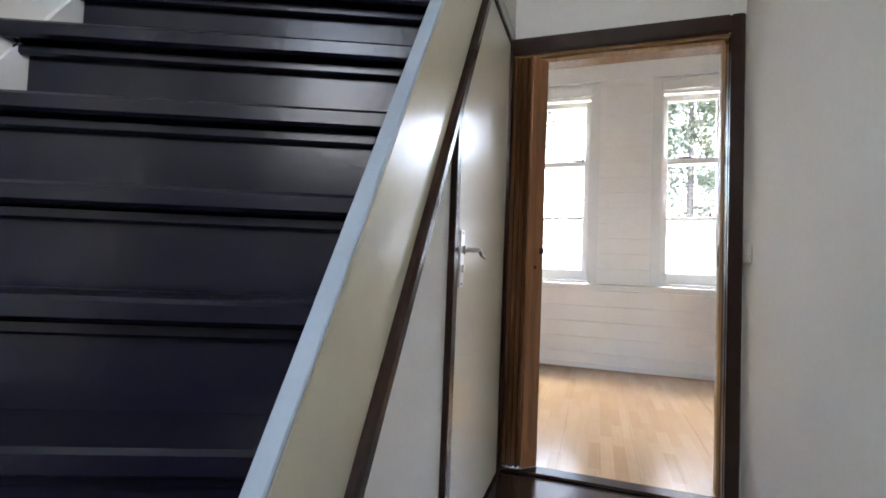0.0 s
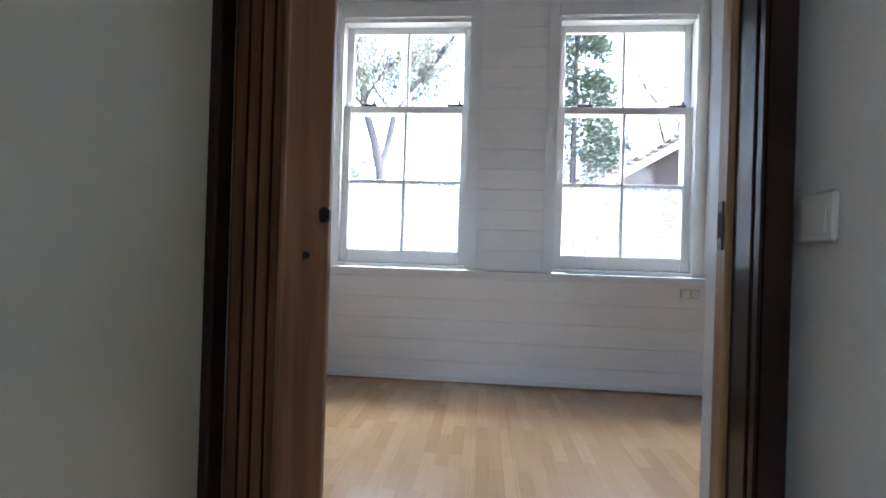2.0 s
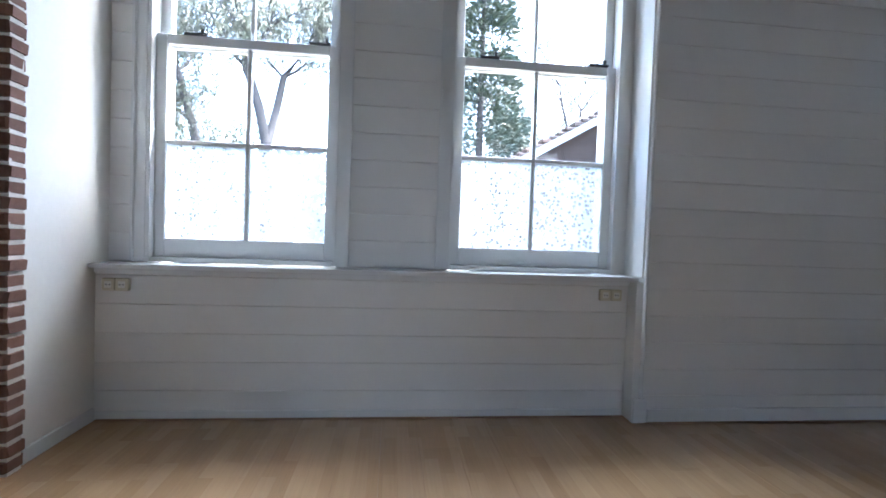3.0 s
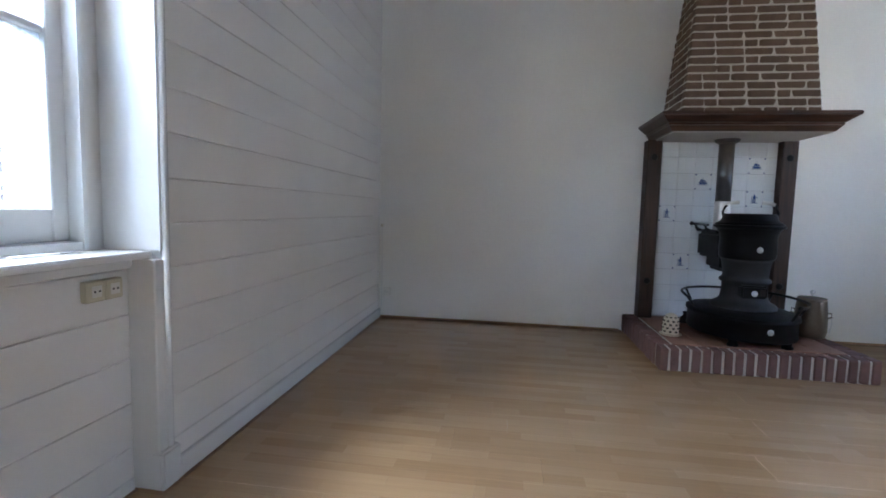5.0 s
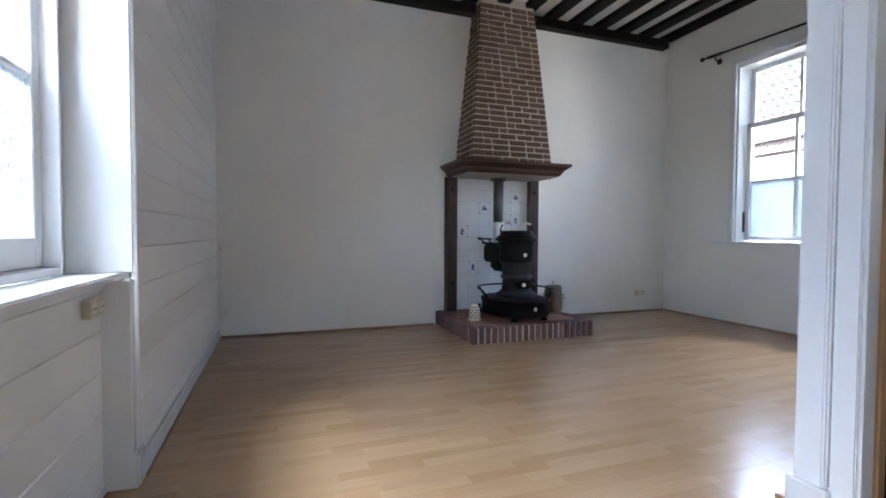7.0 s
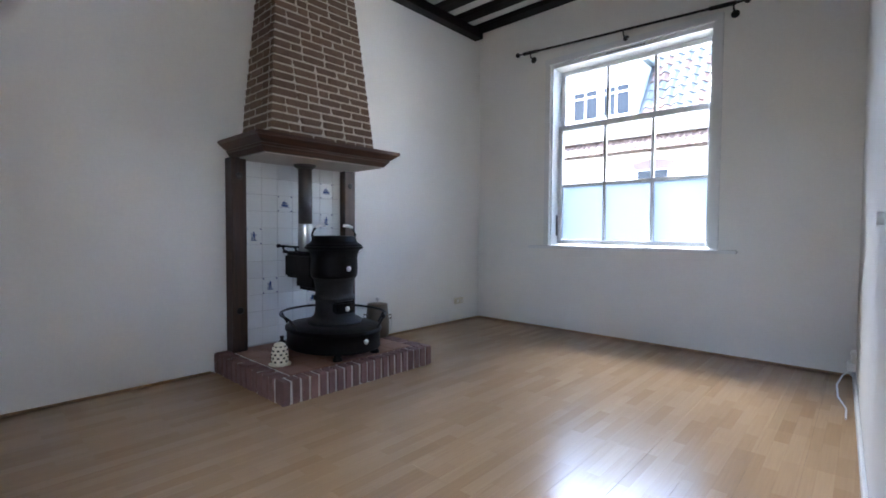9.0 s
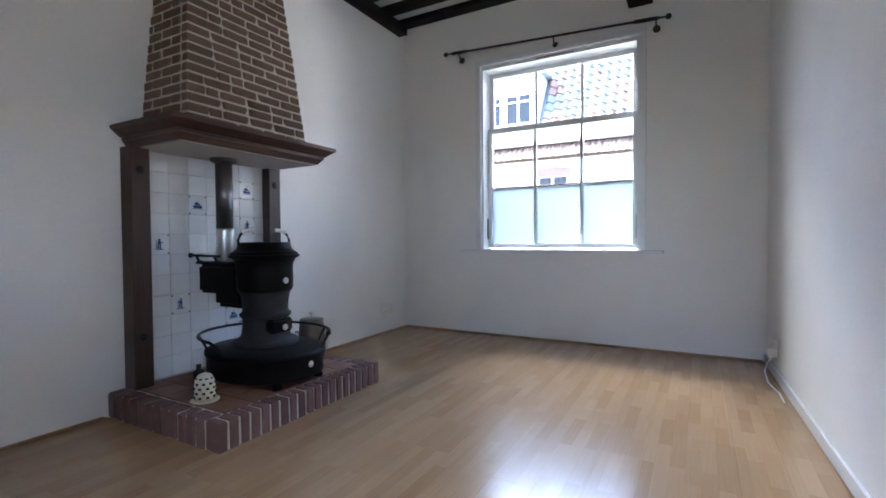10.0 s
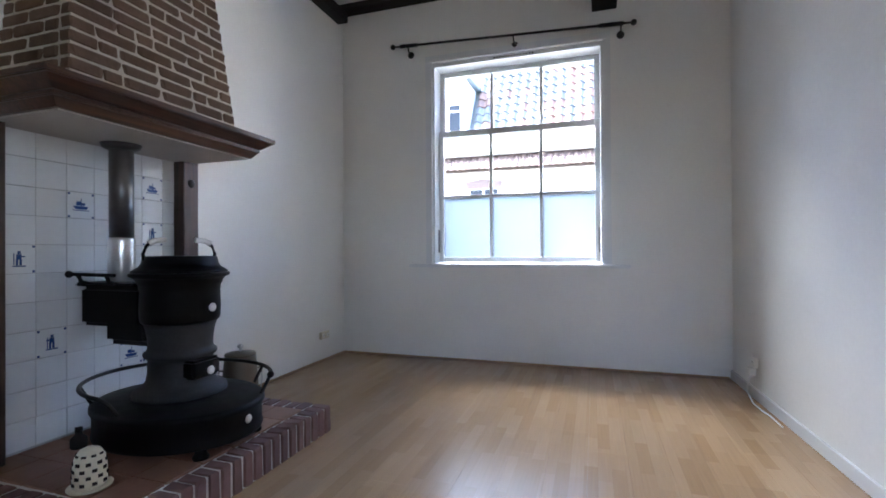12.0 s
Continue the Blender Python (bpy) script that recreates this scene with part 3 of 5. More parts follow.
# ---- sockets, switches, cable ----
def socket(name, at, axis, n=2, size=0.068, material=SOCKET, label="aged ivory double wall socket"):
    """A surface socket; axis 'x' faces along x, 'y' along y; sign by size of d."""
    x, y, z, d = at
    t = thing(name, (x, y, z), label, "socket")
    for i in range(n):
        o = (i - (n - 1) / 2) * size
        h = size / 2 - 0.001
        if axis == 'y':
            m = part("faceplate", bm_box(x + o - h, x + o + h, min(y, y + d), max(y, y + d), z - h, z + h, 0.004), material, t)
            part("well", bm_box(x + o - 0.018, x + o + 0.018, min(y + d, y + d * 1.08), max(y + d, y + d * 1.08), z - 0.018, z + 0.018, 0.012), SWITCH, m)
            for s in (-0.0085, 0.0085):
                part("pin_hole", bm_box(x + o + s - 0.003, x + o + s + 0.003, min(y + d * 1.08, y + d * 1.12), max(y + d * 1.08, y + d * 1.12), z - 0.003, z + 0.003), HOLE, m)
        else:
            m = part("faceplate", bm_box(min(x, x + d), max(x, x + d), y + o - h, y + o + h, z - h, z + h, 0.004), material, t)
            part("well", bm_box(min(x + d, x + d * 1.08), max(x + d, x + d * 1.08), y + o - 0.018, y + o + 0.018, z - 0.018, z + 0.018, 0.012), SWITCH, m)
            for s in (-0.0085, 0.0085):
                part("pin_hole", bm_box(min(x + d * 1.08, x + d * 1.12), max(x + d * 1.08, x + d * 1.12), y + o + s - 0.003, y + o + s + 0.003, z - 0.003, z + 0.003), HOLE, m)
    return t


socket("wall_socket", (-1.385, YD - 0.0005, 0.738, -0.028), 'y')
socket("wall_socket", (1.383, YD - 0.0005, 0.738, -0.028), 'y')
socket("wall_socket", (XF - 0.0005, 4.16, 0.245, -0.024), 'x', 1, 0.078, SWITCH, "white single wall socket near the skirting")
socket("wall_socket", (XF - 0.0005, -0.82, 0.252, -0.03), 'x', 2, 0.07, SOCKET, "ivory double wall socket low on the wall")
ps = socket("wall_socket", (0.663, -0.66, 0.27, 0.03), 'x', 1, 0.075, SWITCH, "white wall socket with a plugged-in cable")
plug = thing("power_plug", (0.69, -0.70, 0.19), "white plug block with a drooping cable", "plug")
part("plug_body", bm_box(0.664, 0.712, -0.735, -0.665, 0.165, 0.222, 0.006), SWITCH, plug)
part("cable", bm_tube([(0.70, -0.67, 0.165), (0.73, -0.62, 0.14), (0.755, -0.55, 0.09), (0.745, -0.46, 0.035), (0.715, -0.38, 0.012), (0.70, -0.30, 0.011), (0.697, -0.1, 0.011)], 0.005), CABLE, plug)
tv = thing("cable_outlet", (XF - 0.02, YR - 0.03, 0.865), "small white cable outlet with a cable down the corner", "outlet")
part("outlet_box", bm_box(XF - 0.035, XF - 0.001, YR - 0.055, YR - 0.012, 0.845, 0.885, 0.005), SWITCH, tv)
part("outlet_hole", bm_box(XF - 0.037, XF - 0.0352, YR - 0.045, YR - 0.022, 0.853, 0.875), SOCKET, tv)
part("cable", bm_tube([(XF - 0.008, YR - 0.03, 0.845), (XF - 0.007, YR - 0.032, 0.5), (XF - 0.007, YR - 0.03, 0.09)], 0.004), CABLE, tv)
solo("wall_hook", bm_tube([(XF - 0.001, 4.19, 3.26), (XF - 0.03, 4.19, 3.262), (XF - 0.033, 4.19, 3.28)], 0.005), RODMAT, (XF, 4.19, 3.26), "small dark wall hook", "hook")


def light_switch(x, y, z, d):
    t = thing("light_switch", (x, y, z), "white rocker light switch on the partition", "light switch")
    xa, xb = min(x, x + d), max(x, x + d)
    plate = part("faceplate", bm_box(xa, xb, y - 0.041, y + 0.041, z - 0.041, z + 0.041, 0.004), SWITCH, t)
    part("rocker", bm_prism([(xa if d < 0 else xb, z - 0.026), (x + d * 1.35, z - 0.026), (x + d * 1.1, z + 0.026), (xa if d < 0 else xb, z + 0.026)], 'y', y - 0.026, y + 0.026), SWITCH, t)
    return t


# the prism's first coordinates are x and z when drawn along y
light_switch(0.4265, 1.622, 1.076, -0.011)
dimmer = thing("dimmer_switch", (0.5845, 1.585, 1.13), "white rotary dimmer switch on the partition", "light switch")
part("faceplate", bm_box(0.5845, 0.600, 1.544, 1.626, 1.089, 1.171, 0.004), SWITCH, dimmer)
part("knob", bm_tube([(0.600, 1.585, 1.13), (0.604, 1.585, 1.13), (0.618, 1.585, 1.13)], 0.019, 20), SWITCH, dimmer)

# ---- brown edging strips along the floor ----
for ex0, ex1, ey0, ey1 in ((0.692, XF - 0.002, YB + 0.001, YB + 0.012), (1.595, XF - 0.002, YR - 0.031, YR - 0.021), (-1.48, 1.494, YD - 0.022, YD - 0.013), (XF - 0.012, XF - 0.001, YB + 0.014, 0.685), (XF - 0.012, XF - 0.001, 2.04, YR - 0.033)):
    structure("trim", bm_box(ex0, ex1, ey0, ey1, 0.0, 0.009, 0.002), EDGING, "thin brown edging strip along the floor", "trim")

# ---- skirting of the room ----
structure("baseboard_partition", bm_prism([(0.579, 1.86), (0.594, 1.86), (0.690, YB + 0.002), (0.673, YB + 0.002)], 'z', 0.0, 0.075, 0.003), GLOSS_WHITE, "white skirting along the partition", "baseboard")
structure("baseboard_arch", bm_box(XW + 0.001, XW + 0.014, 3.84, YD - 0.013, 0.0, 0.07, 0.003), GLOSS_WHITE, "white skirting beside the arch", "baseboard")
structure("trim_floor_east", bm_box(XF - 0.012, XF - 0.001, 2.06, YR - 0.021, 0.0, 0.018, 0.003), TAN, "thin wooden floor edging", "trim")
structure("trim_floor_south", bm_box(0.70, XF - 0.013, YB + 0.001, YB + 0.012, 0.0, 0.018, 0.003), TAN, "thin wooden floor edging", "trim")
structure("trim_floor_east_b", bm_box(XF - 0.012, XF - 0.001, YB + 0.013, 0.68, 0.0, 0.018, 0.003), TAN, "thin wooden floor edging", "trim")
structure("trim_floor_arch", bm_box(-1.53, -1.492, 2.03, 3.72, -0.008, 0.007, 0.003), TAN, "wooden threshold strip under the arch", "trim")

# ---- hall door opening ----
dr = thing("door_1", (-0.1, 1.74, 0.0), "doorway with dark brown casing and a folding door pushed open", "door", "", "structure")
part("casing", bm_box(0.362, 0.418, 1.672, 1.699, 0.0, 2.135, 0.006, 2), TRIM, dr)
part("casing", bm_box(-0.640, -0.604, 1.672, 1.699, 0.0, 2.135, 0.006, 2), TRIM, dr)
part("casing_head", bm_box(-0.604, 0.362, 1.672, 1.699, 2.055, 2.135, 0.006, 2), TRIM, dr)
part("jamb", bm_box(0.360, 0.384, 1.70, 1.763, 0.0, 2.045, 0.002), TRIM, dr, "dark brown jamb")
part("jamb_stop", bm_box(0.350, 0.384, 1.765, 1.806, 0.0, 2.045, 0.004), TAN, dr, "tan wooden door stop")
part("jamb_lining", bm_box(0.362, 0.384, 1.808, 1.872, 0.0, 2.045, 0.002), GLOSS_WHITE, dr, "white painted lining")
part("jamb", bm_box(-0.601, -0.597, 1.70, 1.872, 0.0, 2.045, 0.002), TRIM, dr, "dark brown jamb")
part("head_lining", bm_box(-0.596, 0.384, 1.70, 1.872, 2.045, 2.059, 0.002), TAN, dr, "tan wooden lining")
part("track", bm_box(-0.596, 0.349, 1.725, 1.765, 2.022, 2.044, 0.003), TAN, dr)
part("strike_plate", bm_box(0.3465, 0.3495, 1.776, 1.796, 1.02, 1.118, 0.001), STAY, dr)
part("strike_recess", bm_box(0.3455, 0.3462, 1.779, 1.793, 1.045, 1.095), HOLE, dr)
part("threshold", bm_box(-0.60, 0.384, 1.64, 1.725, 0.001, 0.016, 0.004), TRIM, dr, "dark wooden threshold")
# white casing on the room side
cs = bm_box(0.372, 0.452, 1.873, 1.886, 0.0, 2.16, 0.005, 2)
part("room_casing", cs, GLOSS_WHITE, dr, "white moulded casing")
part("room_casing_board", bm_box(0.470, 0.566, 1.873, 1.888, 0.0, 3.5, 0.005, 2), GLOSS_WHITE, dr, "white corner board")
part("room_casing_bead", bm_box(0.450, 0.470, 1.873, 1.900, 0.12, 2.18, 0.007, 2), GLOSS_WHITE, dr)
part("room_plinth", bm_box(0.440, 0.583, 1.872, 1.908, 0.0, 0.115, 0.006), GLOSS_WHITE, dr)
part("floor_stub", bm_box(0.584, 0.622, 1.845, 1.905, 0.0, 0.022, 0.004), TAN, dr, "worn brown floor moulding end")
part("room_casing", bm_box(-0.69, -0.605, 1.873, 1.886, 0.0, 2.16, 0.005, 2), GLOSS_WHITE, dr)
part("room_casing_head", bm_box(-0.605, 0.372, 1.873, 1.886, 2.05, 2.16, 0.005, 2), GLOSS_WHITE, dr)

# folding door, stacked open against the jamb
fd = thing("folding_door", (-0.47, 1.73, 0.02), "brown wood-grain folding door stacked open in the doorway", "door")
px = -0.596
for i in range(8):
    dx = 0.0122
    ya, yb = (1.645, 1.69) if i % 2 == 0 else (1.69, 1.645)
    part("panel", bm_prism([(px, ya), (px + 0.005, ya), (px + dx + 0.005, yb), (px + dx, yb)], 'z', 0.022, 2.02), FOLD, fd)
    px += dx
lead = part("leading_stile", bm_prism([(px - 0.004, 1.645), (px + 0.008, 1.640), (-0.430, 1.712), (-0.432, 1.735), (px - 0.004, 1.67)], 'z', 0.022, 2.02, 0.002), FOLD, fd)
part("lock_plate", bm_prism([(-0.470, 1.669), (-0.466, 1.667), (-0.449, 1.687), (-0.453, 1.690)], 'z', 0.95, 1.06, 0.001), FOLD, lead)
part("latch_catch", bm_box(-0.446, -0.424, 1.690, 1.712, 1.05, 1.08, 0.006), RODMAT, lead, "dark latch catch")
part("keyhole", bm_tube([(-0.462, 1.680, 0.985), (-0.464, 1.668, 0.985)], 0.008), HOLE, lead)

# ---- cellar door under the stairs ----
def rail_z(y):
    return 0.345 + 1.645 * y
XS = -0.60
cd = thing("door_2", (XS, 1.15, 0.0), "cream gloss cellar door with a sloping top corner", "door", "", "structure")
ya, yb = 0.772, 1.572
part("leaf", bm_prism([(ya, 0.02), (yb, 0.02), (yb, 2.06), ((2.06 - 0.27) / 1.645, 2.06), (ya, rail_z(ya) - 0.08)], 'x', XS - 0.038, XS + 0.002, 0.002), DOORCREAM, cd)
part("frame_post", bm_prism([(0.722, 0.0), (0.770, 0.0), (0.770, rail_z(0.770) - 0.075), (0.722, rail_z(0.722) - 0.075)], 'x', XS - 0.04, XS + 0.016, 0.003), TRIM, cd)
part("frame_post", bm_box(XS - 0.04, XS + 0.016, 1.574, 1.625, 0.0, 2.135, 0.004), TRIM, cd)
part("frame_head", bm_box(XS - 0.04, XS + 0.016, 1.07, 1.573, 2.063, 2.135, 0.004), TRIM, cd)
HY = 0.834
hp = part("handle_plate", bm_box(XS + 0.002, XS + 0.010, HY - 0.022, HY + 0.022, 0.905, 1.092, 0.003), ALU, cd, "brushed aluminium handle plate")
part("lever", bm_tube([(XS + 0.010, HY, 1.028), (XS + 0.052, HY, 1.028), (XS + 0.058, HY + 0.02, 1.03), (XS + 0.056, HY + 0.055, 1.029), (XS + 0.053, HY + 0.085, 1.016), (XS + 0.055, HY + 0.128, 1.006)], 0.0085, r1=0.006), ALU, hp)
part("lever_collar", bm_tube([(XS + 0.009, HY, 1.028), (XS + 0.022, HY, 1.028)], 0.014), ALU, hp)
part("thumb_turn", bm_box(XS + 0.010, XS + 0.018, HY - 0.007, HY + 0.007, 0.955, 0.98, 0.003), ALU, hp)
for z in (0.916, 1.082):
    part("screw", bm_tube([(XS + 0.009, HY, z), (XS + 0.0115, HY, z)], 0.004), STAY, hp)
structure("wall_beside_cellar_door", bm_box(XS - 0.04, XS, 1.626, 1.70, 0.0, 4.0), HALL_PLASTER, "cream wall between the two doors")
structure("wall_over_cellar_door", bm_prism([(1.08, 2.137), (1.625, 2.137), (1.625, 3.02)], 'x', XS - 0.04, XS), HALL_PLASTER, "cream wall over the cellar door")
structure("wall_under_stairs", bm_prism([(-0.16, 0.0), (0.72, 0.0), (0.72, rail_z(0.72) - 0.075), (-0.16, rail_z(-0.16) - 0.075)], 'x', XS - 0.04, XS - 0.004), PLASTER, "white panel under the stairs")

# ---- stairs ----
st = thing("staircase", (-1.1, 0.2, 0.0), "steep dark-painted wooden staircase with a cream stringer", "staircase")
L0, L1 = -0.45, 1.9
def band(lo, hi):
    return [(L0, rail_z(L0) + lo), (L1, rail_z(L1) + lo), (L1, rail_z(L1) + hi), (L0, rail_z(L0) + hi)]
part("stringer", bm_prism(band(0.0, 0.440), 'x', XS - 0.024, XS + 0.012, 0.004), CREAM, st, "cream gloss stringer")
part("stringer_cap", bm_prism(band(0.442, 0.462), 'x', XS - 0.026, XS + 0.014, 0.003), CAPBLUE, st, "pale blue-grey cap strip")
part("stringer_rail", bm_prism(band(-0.075, 0.0), 'x', XS - 0.03, XS + 0.034, 0.008), TRIM, st, "dark brown moulding under the stringer")
RISE, SK = 0.213, 0.40
def nose_y(x, z):
    return -0.03 + (z - 0.683) / 1.77 + SK * (x + 0.65)
for k in range(1, 15):
    z = 0.257 + RISE * (k - 1)
    xa, xb = -1.58, XS - 0.027
    ca, cb = nose_y(xa, z), nose_y(xb, z)
    part("tread", bm_prism([(xa, ca), (xb, cb), (xb, cb + 0.24), (xa, ca + 0.24)], 'z', z - 0.045, z, 0.008), STAIR, st)
    part("scotia", bm_prism([(xa, ca + 0.04), (xb, cb + 0.04), (xb, cb + 0.075), (xa, ca + 0.075)], 'z', z - 0.075, z - 0.046, 0.006), STAIR, st)
    part("riser", bm_prism([(xa, ca + 0.065), (xb, cb + 0.065), (xb, cb + 0.085), (xa, ca + 0.085)], 'z', z - RISE + 0.001, z - 0.046), STAIR, st)
part("wall_stringer", bm_prism([(-0.75, 0.0), (-0.45, 0.0), (1.69, 3.55), (1.69, 3.95), (-0.75, 0.1)], 'x', -1.584, -1.562), PLASTER, st, "white wall stringer")

# ---- hearth ----
HX0, HX1, HY0, HY1, HZ = 3.25, XF - 0.002, 0.715, 2.035, 0.152
hearth = thing("hearth", ((HX0 + HX1) / 2, (HY0 + HY1) / 2, 0.0), "raised red brick hearth with a terracotta tiled top", "hearth")
part("bed", bm_box(HX0 + 0.013, HX1, HY0 + 0.013, HY1 - 0.013, 0.0, HZ - 0.008), MORTARW, hearth, "white mortar bed")
RB2 = [rough_unit("brick", BRICK2, 0.07, s, 0.03) for s in range(5)]
rnd = random.Random(4)
n = 20
for i in range(n):
    w = (HY1 - HY0) / n
    y = HY0 + (i + 0.5) * w
    piece("brick", rnd.choice(RB2), hearth, (HX0 + 0.055, y, HZ / 2), (0.11, w - 0.014 - rnd.uniform(0, 0.007), HZ - 0.002), (0, 0, rnd.uniform(-0.03, 0.03)))
n = 12
for side, yy in ((0, HY0 + 0.055), (1, HY1 - 0.055)):
    for i in range(n):
        w = (HX1 - HX0 - 0.115) / n
        x = HX0 + 0.115 + (i + 0.5) * w
        piece("brick", rnd.choice(RB2), hearth, (x, yy, HZ / 2), (w - 0.014 - rnd.uniform(0, 0.007), 0.11, HZ - 0.002), (0, 0, rnd.uniform(-0.03, 0.03)))
tt = to_mesh("tile", bm_box(-0.5, 0.5, -0.5, 0.5, -0.5, 0.5, 0.02), TERRA)
for i in range(5):
    for j in range(6):
        w, d = (HY1 - HY0 - 0.24) / 6, (HX1 - HX0 - 0.13) / 5
        piece("tile", tt, hearth, (HX0 + 0.118 + (i + 0.5) * d, HY0 + 0.12 + (j + 0.5) * w, HZ - 0.008), (d - 0.007, w - 0.007, 0.02))

# ---- tiled back with blue figures ----
TX = 4.252
tb = thing("tiled_back", (TX, 1.35, HZ), "white glazed wall tiles with small blue figures behind the stove", "tiles")
part("backing", bm_box(TX + 0.004, XF - 0.001, 0.895, 1.80, HZ, 1.69), GROUT, tb)
tm = [to_mesh("tile", bm_box(-0.006, 0.006, -0.0664, 0.0664, -0.0661, 0.0661, 0.0015), TILE) for _ in range(1)]
TS = 0.1345
rnd = random.Random(7)
for r in range(12):
    for c in range(7):
        y1 = 1.80 - c * TS
        z1 = 1.645 - r * TS
        wy = min(TS, y1 - 0.895)
        wz = min(TS, z1 - HZ)
        if wy < 0.02 or wz < 0.02:
            continue
        piece("tile", tm[0], tb, (TX + rnd.uniform(-0.001, 0.001), y1 - wy / 2, z1 - wz / 2), (1, wy / TS, wz / TS), (0, rnd.uniform(-0.004, 0.004), rnd.uniform(-0.006, 0.006)))
for c in range(7):
    y1 = 1.80 - c * TS
    wy = min(TS, y1 - 0.895)
    if wy > 0.02:
        piece("tile", tm[0], tb, (TX, y1 - wy / 2, 1.668), (1, wy / TS, 0.3))


def figure(c, r, kind, seed):
    """A small blue motif with four corner marks: a ship or a plain stroller shape."""
    yc, zc = 1.80 - (c + 0.5) * TS, 1.645 - (r + 0.5) * TS
    f = bmesh.new()
    rr = random.Random(seed)
    def blob(dy, dz, sy, sz):
        bm_box(TX - 0.0082, TX - 0.0066, yc + dy - sy, yc + dy + sy, zc + dz - sz, zc + dz + sz, bm=f)
    if kind == "ship":
        f2 = bm_prism([(yc - 0.036, zc - 0.004), (yc - 0.025, zc - 0.02), (yc + 0.025, zc - 0.02), (yc + 0.038, zc - 0.002)], 'x', TX - 0.0082, TX - 0.0066)
        f.free()
        f = f2
        bm_box(TX - 0.0082, TX - 0.0066, yc - 0.002, yc + 0.001, zc - 0.004, zc + 0.034, bm=f)
        bm_box(TX - 0.0082, TX - 0.0066, yc + 0.002, yc + 0.022, zc, zc + 0.02, bm=f)
        bm_box(TX - 0.0082, TX - 0.0066, yc - 0.02, yc - 0.004, zc, zc + 0.013, bm=f)
        bm_box(TX - 0.0082, TX - 0.0066, yc - 0.04, yc + 0.04, zc - 0.027, zc - 0.023, bm=f)
    else:
        blob(0, 0.03, 0.006, 0.007)
        blob(0.001, 0.010, 0.010, 0.012)
        blob(-0.006, -0.015, 0.0045, 0.013)
        blob(0.008, -0.015, 0.0045, 0.013)
        blob(0.016 * rr.choice((-1, 1)), 0.012, 0.008, 0.003)
        blob(0.0, -0.032, 0.026, 0.003)
        blob(0.02 * rr.choice((-1, 1)), 0.0, 0.0018, 0.026)
    part("blue_motif", f, BLUE, tb, "hand-painted blue motif")
    for sy in (-1, 1):
        for sz in (-1, 1):
            part("corner_mark", bm_box(TX - 0.0082, TX - 0.0066, yc + sy * 0.058 - 0.005, yc + sy * 0.058 + 0.005, zc + sz * 0.058 - 0.005, zc + sz * 0.058 + 0.005), BLUE, tb)


for c, r, k in ((2, 2, "ship"), (5, 1, "ship"), (0, 4, "man"), (5, 3, "man"), (1, 7, "man"), (4, 8, "ship"), (5, 8, "man")):
    figure(c, r, k, c * 10 + r)

# ---- oak posts and mantel ----
for y0 in (1.825, 0.80):
    p = thing("fireplace_post", (4.21, y0 + 0.06, HZ), "dark oak post with round studs beside the tiled back", "post", "fireplace posts")
    part("shaft", bm_box(4.165, XF - 0.001, y0, y0 + 0.112, HZ, 1.64, 0.005), POSTWOOD, p)
    for z in (0.47, 1.50):
        part("stud", bm_ball((4.165, y0 + 0.056, z), 0.027, 0.5, 1, 1), RODMAT, p, "dark iron stud")
mt = thing("mantel", (3.95, 1.345, 1.64), "dark oak mantel shelf with a stepped moulding", "mantel")
MX, MY0, MY1 = 3.645, 0.705, 1.992
def slab(inset, z0, z1, bev=0.006):
    return bm_box(MX + inset, XF - 0.001, MY0 + inset, MY1 - inset, z0, z1, bev, 2)
def flare(i0, i1, z0, z1):
    b = bm_box(MX + i0, XF - 0.001, MY0 + i0, MY1 - i0, z0, z1)
    for v in b.verts:
        if v.co.z > (z0 + z1) / 2:
            v.co.x = MX + i1 if v.co.x < 4 else v.co.x
            v.co.y = MY0 + i1 if v.co.y < 1.3 else MY1 - i1
    return b
part("shelf", slab(0.0, 1.737, 1.765), MANTEL, mt)
part("upper_moulding", flare(0.062, 0.012, 1.697, 1.736), MANTEL, mt)
part("middle_moulding", slab(0.066, 1.676, 1.696, 0.004), MANTEL, mt)
part("lower_moulding", flare(0.10, 0.074, 1.640, 1.675), MANTEL, mt)
part("soffit", bm_box(MX + 0.115, XF - 0.001, MY0 + 0.115, MY1 - 0.115, 1.632, 1.6395), SHADED_SOFFIT, mt, "plaster soffit greyed to stand for the shade under the mantel")

# ---- brick hood ----
hood = thing("brick_hood", (4.05, 1.34, 1.77), "tapering brown brick chimney hood with pale joints", "chimney")
Z0, Z1 = 1.766, 3.62
def hood_at(z):
    f = (z - Z0) / (3.47 - Z0)
    return 3.795 + (4.035 - 3.795) * f, 0.865 + (0.955 - 0.865) * f, 1.815 + (1.625 - 1.815) * f
core = bmesh.new()
vs = []
for z in (Z0, Z1):
    x, ya, yb = hood_at(z)
    vs.append([core.verts.new(p) for p in ((x + 0.007, ya + 0.007, z), (XF - 0.001, ya + 0.007, z), (XF - 0.001, yb - 0.007, z), (x + 0.007, yb - 0.007, z))])
core.faces.new(vs[0][::-1])
core.faces.new(vs[1])
for i in range(4):
    core.faces.new((vs[0][i], vs[0][(i + 1) % 4], vs[1][(i + 1) % 4], vs[1][i]))
part("joints", core, MORTAR, hood, "pale mortar joints")
RB = [rough_unit("brick", BRICK, 0.09, s + 20, 0.03) for s in range(6)]
rnd = random.Random(11)
CH, JT = 0.0625, 0.0135
k = 0
z = Z0 + 0.004
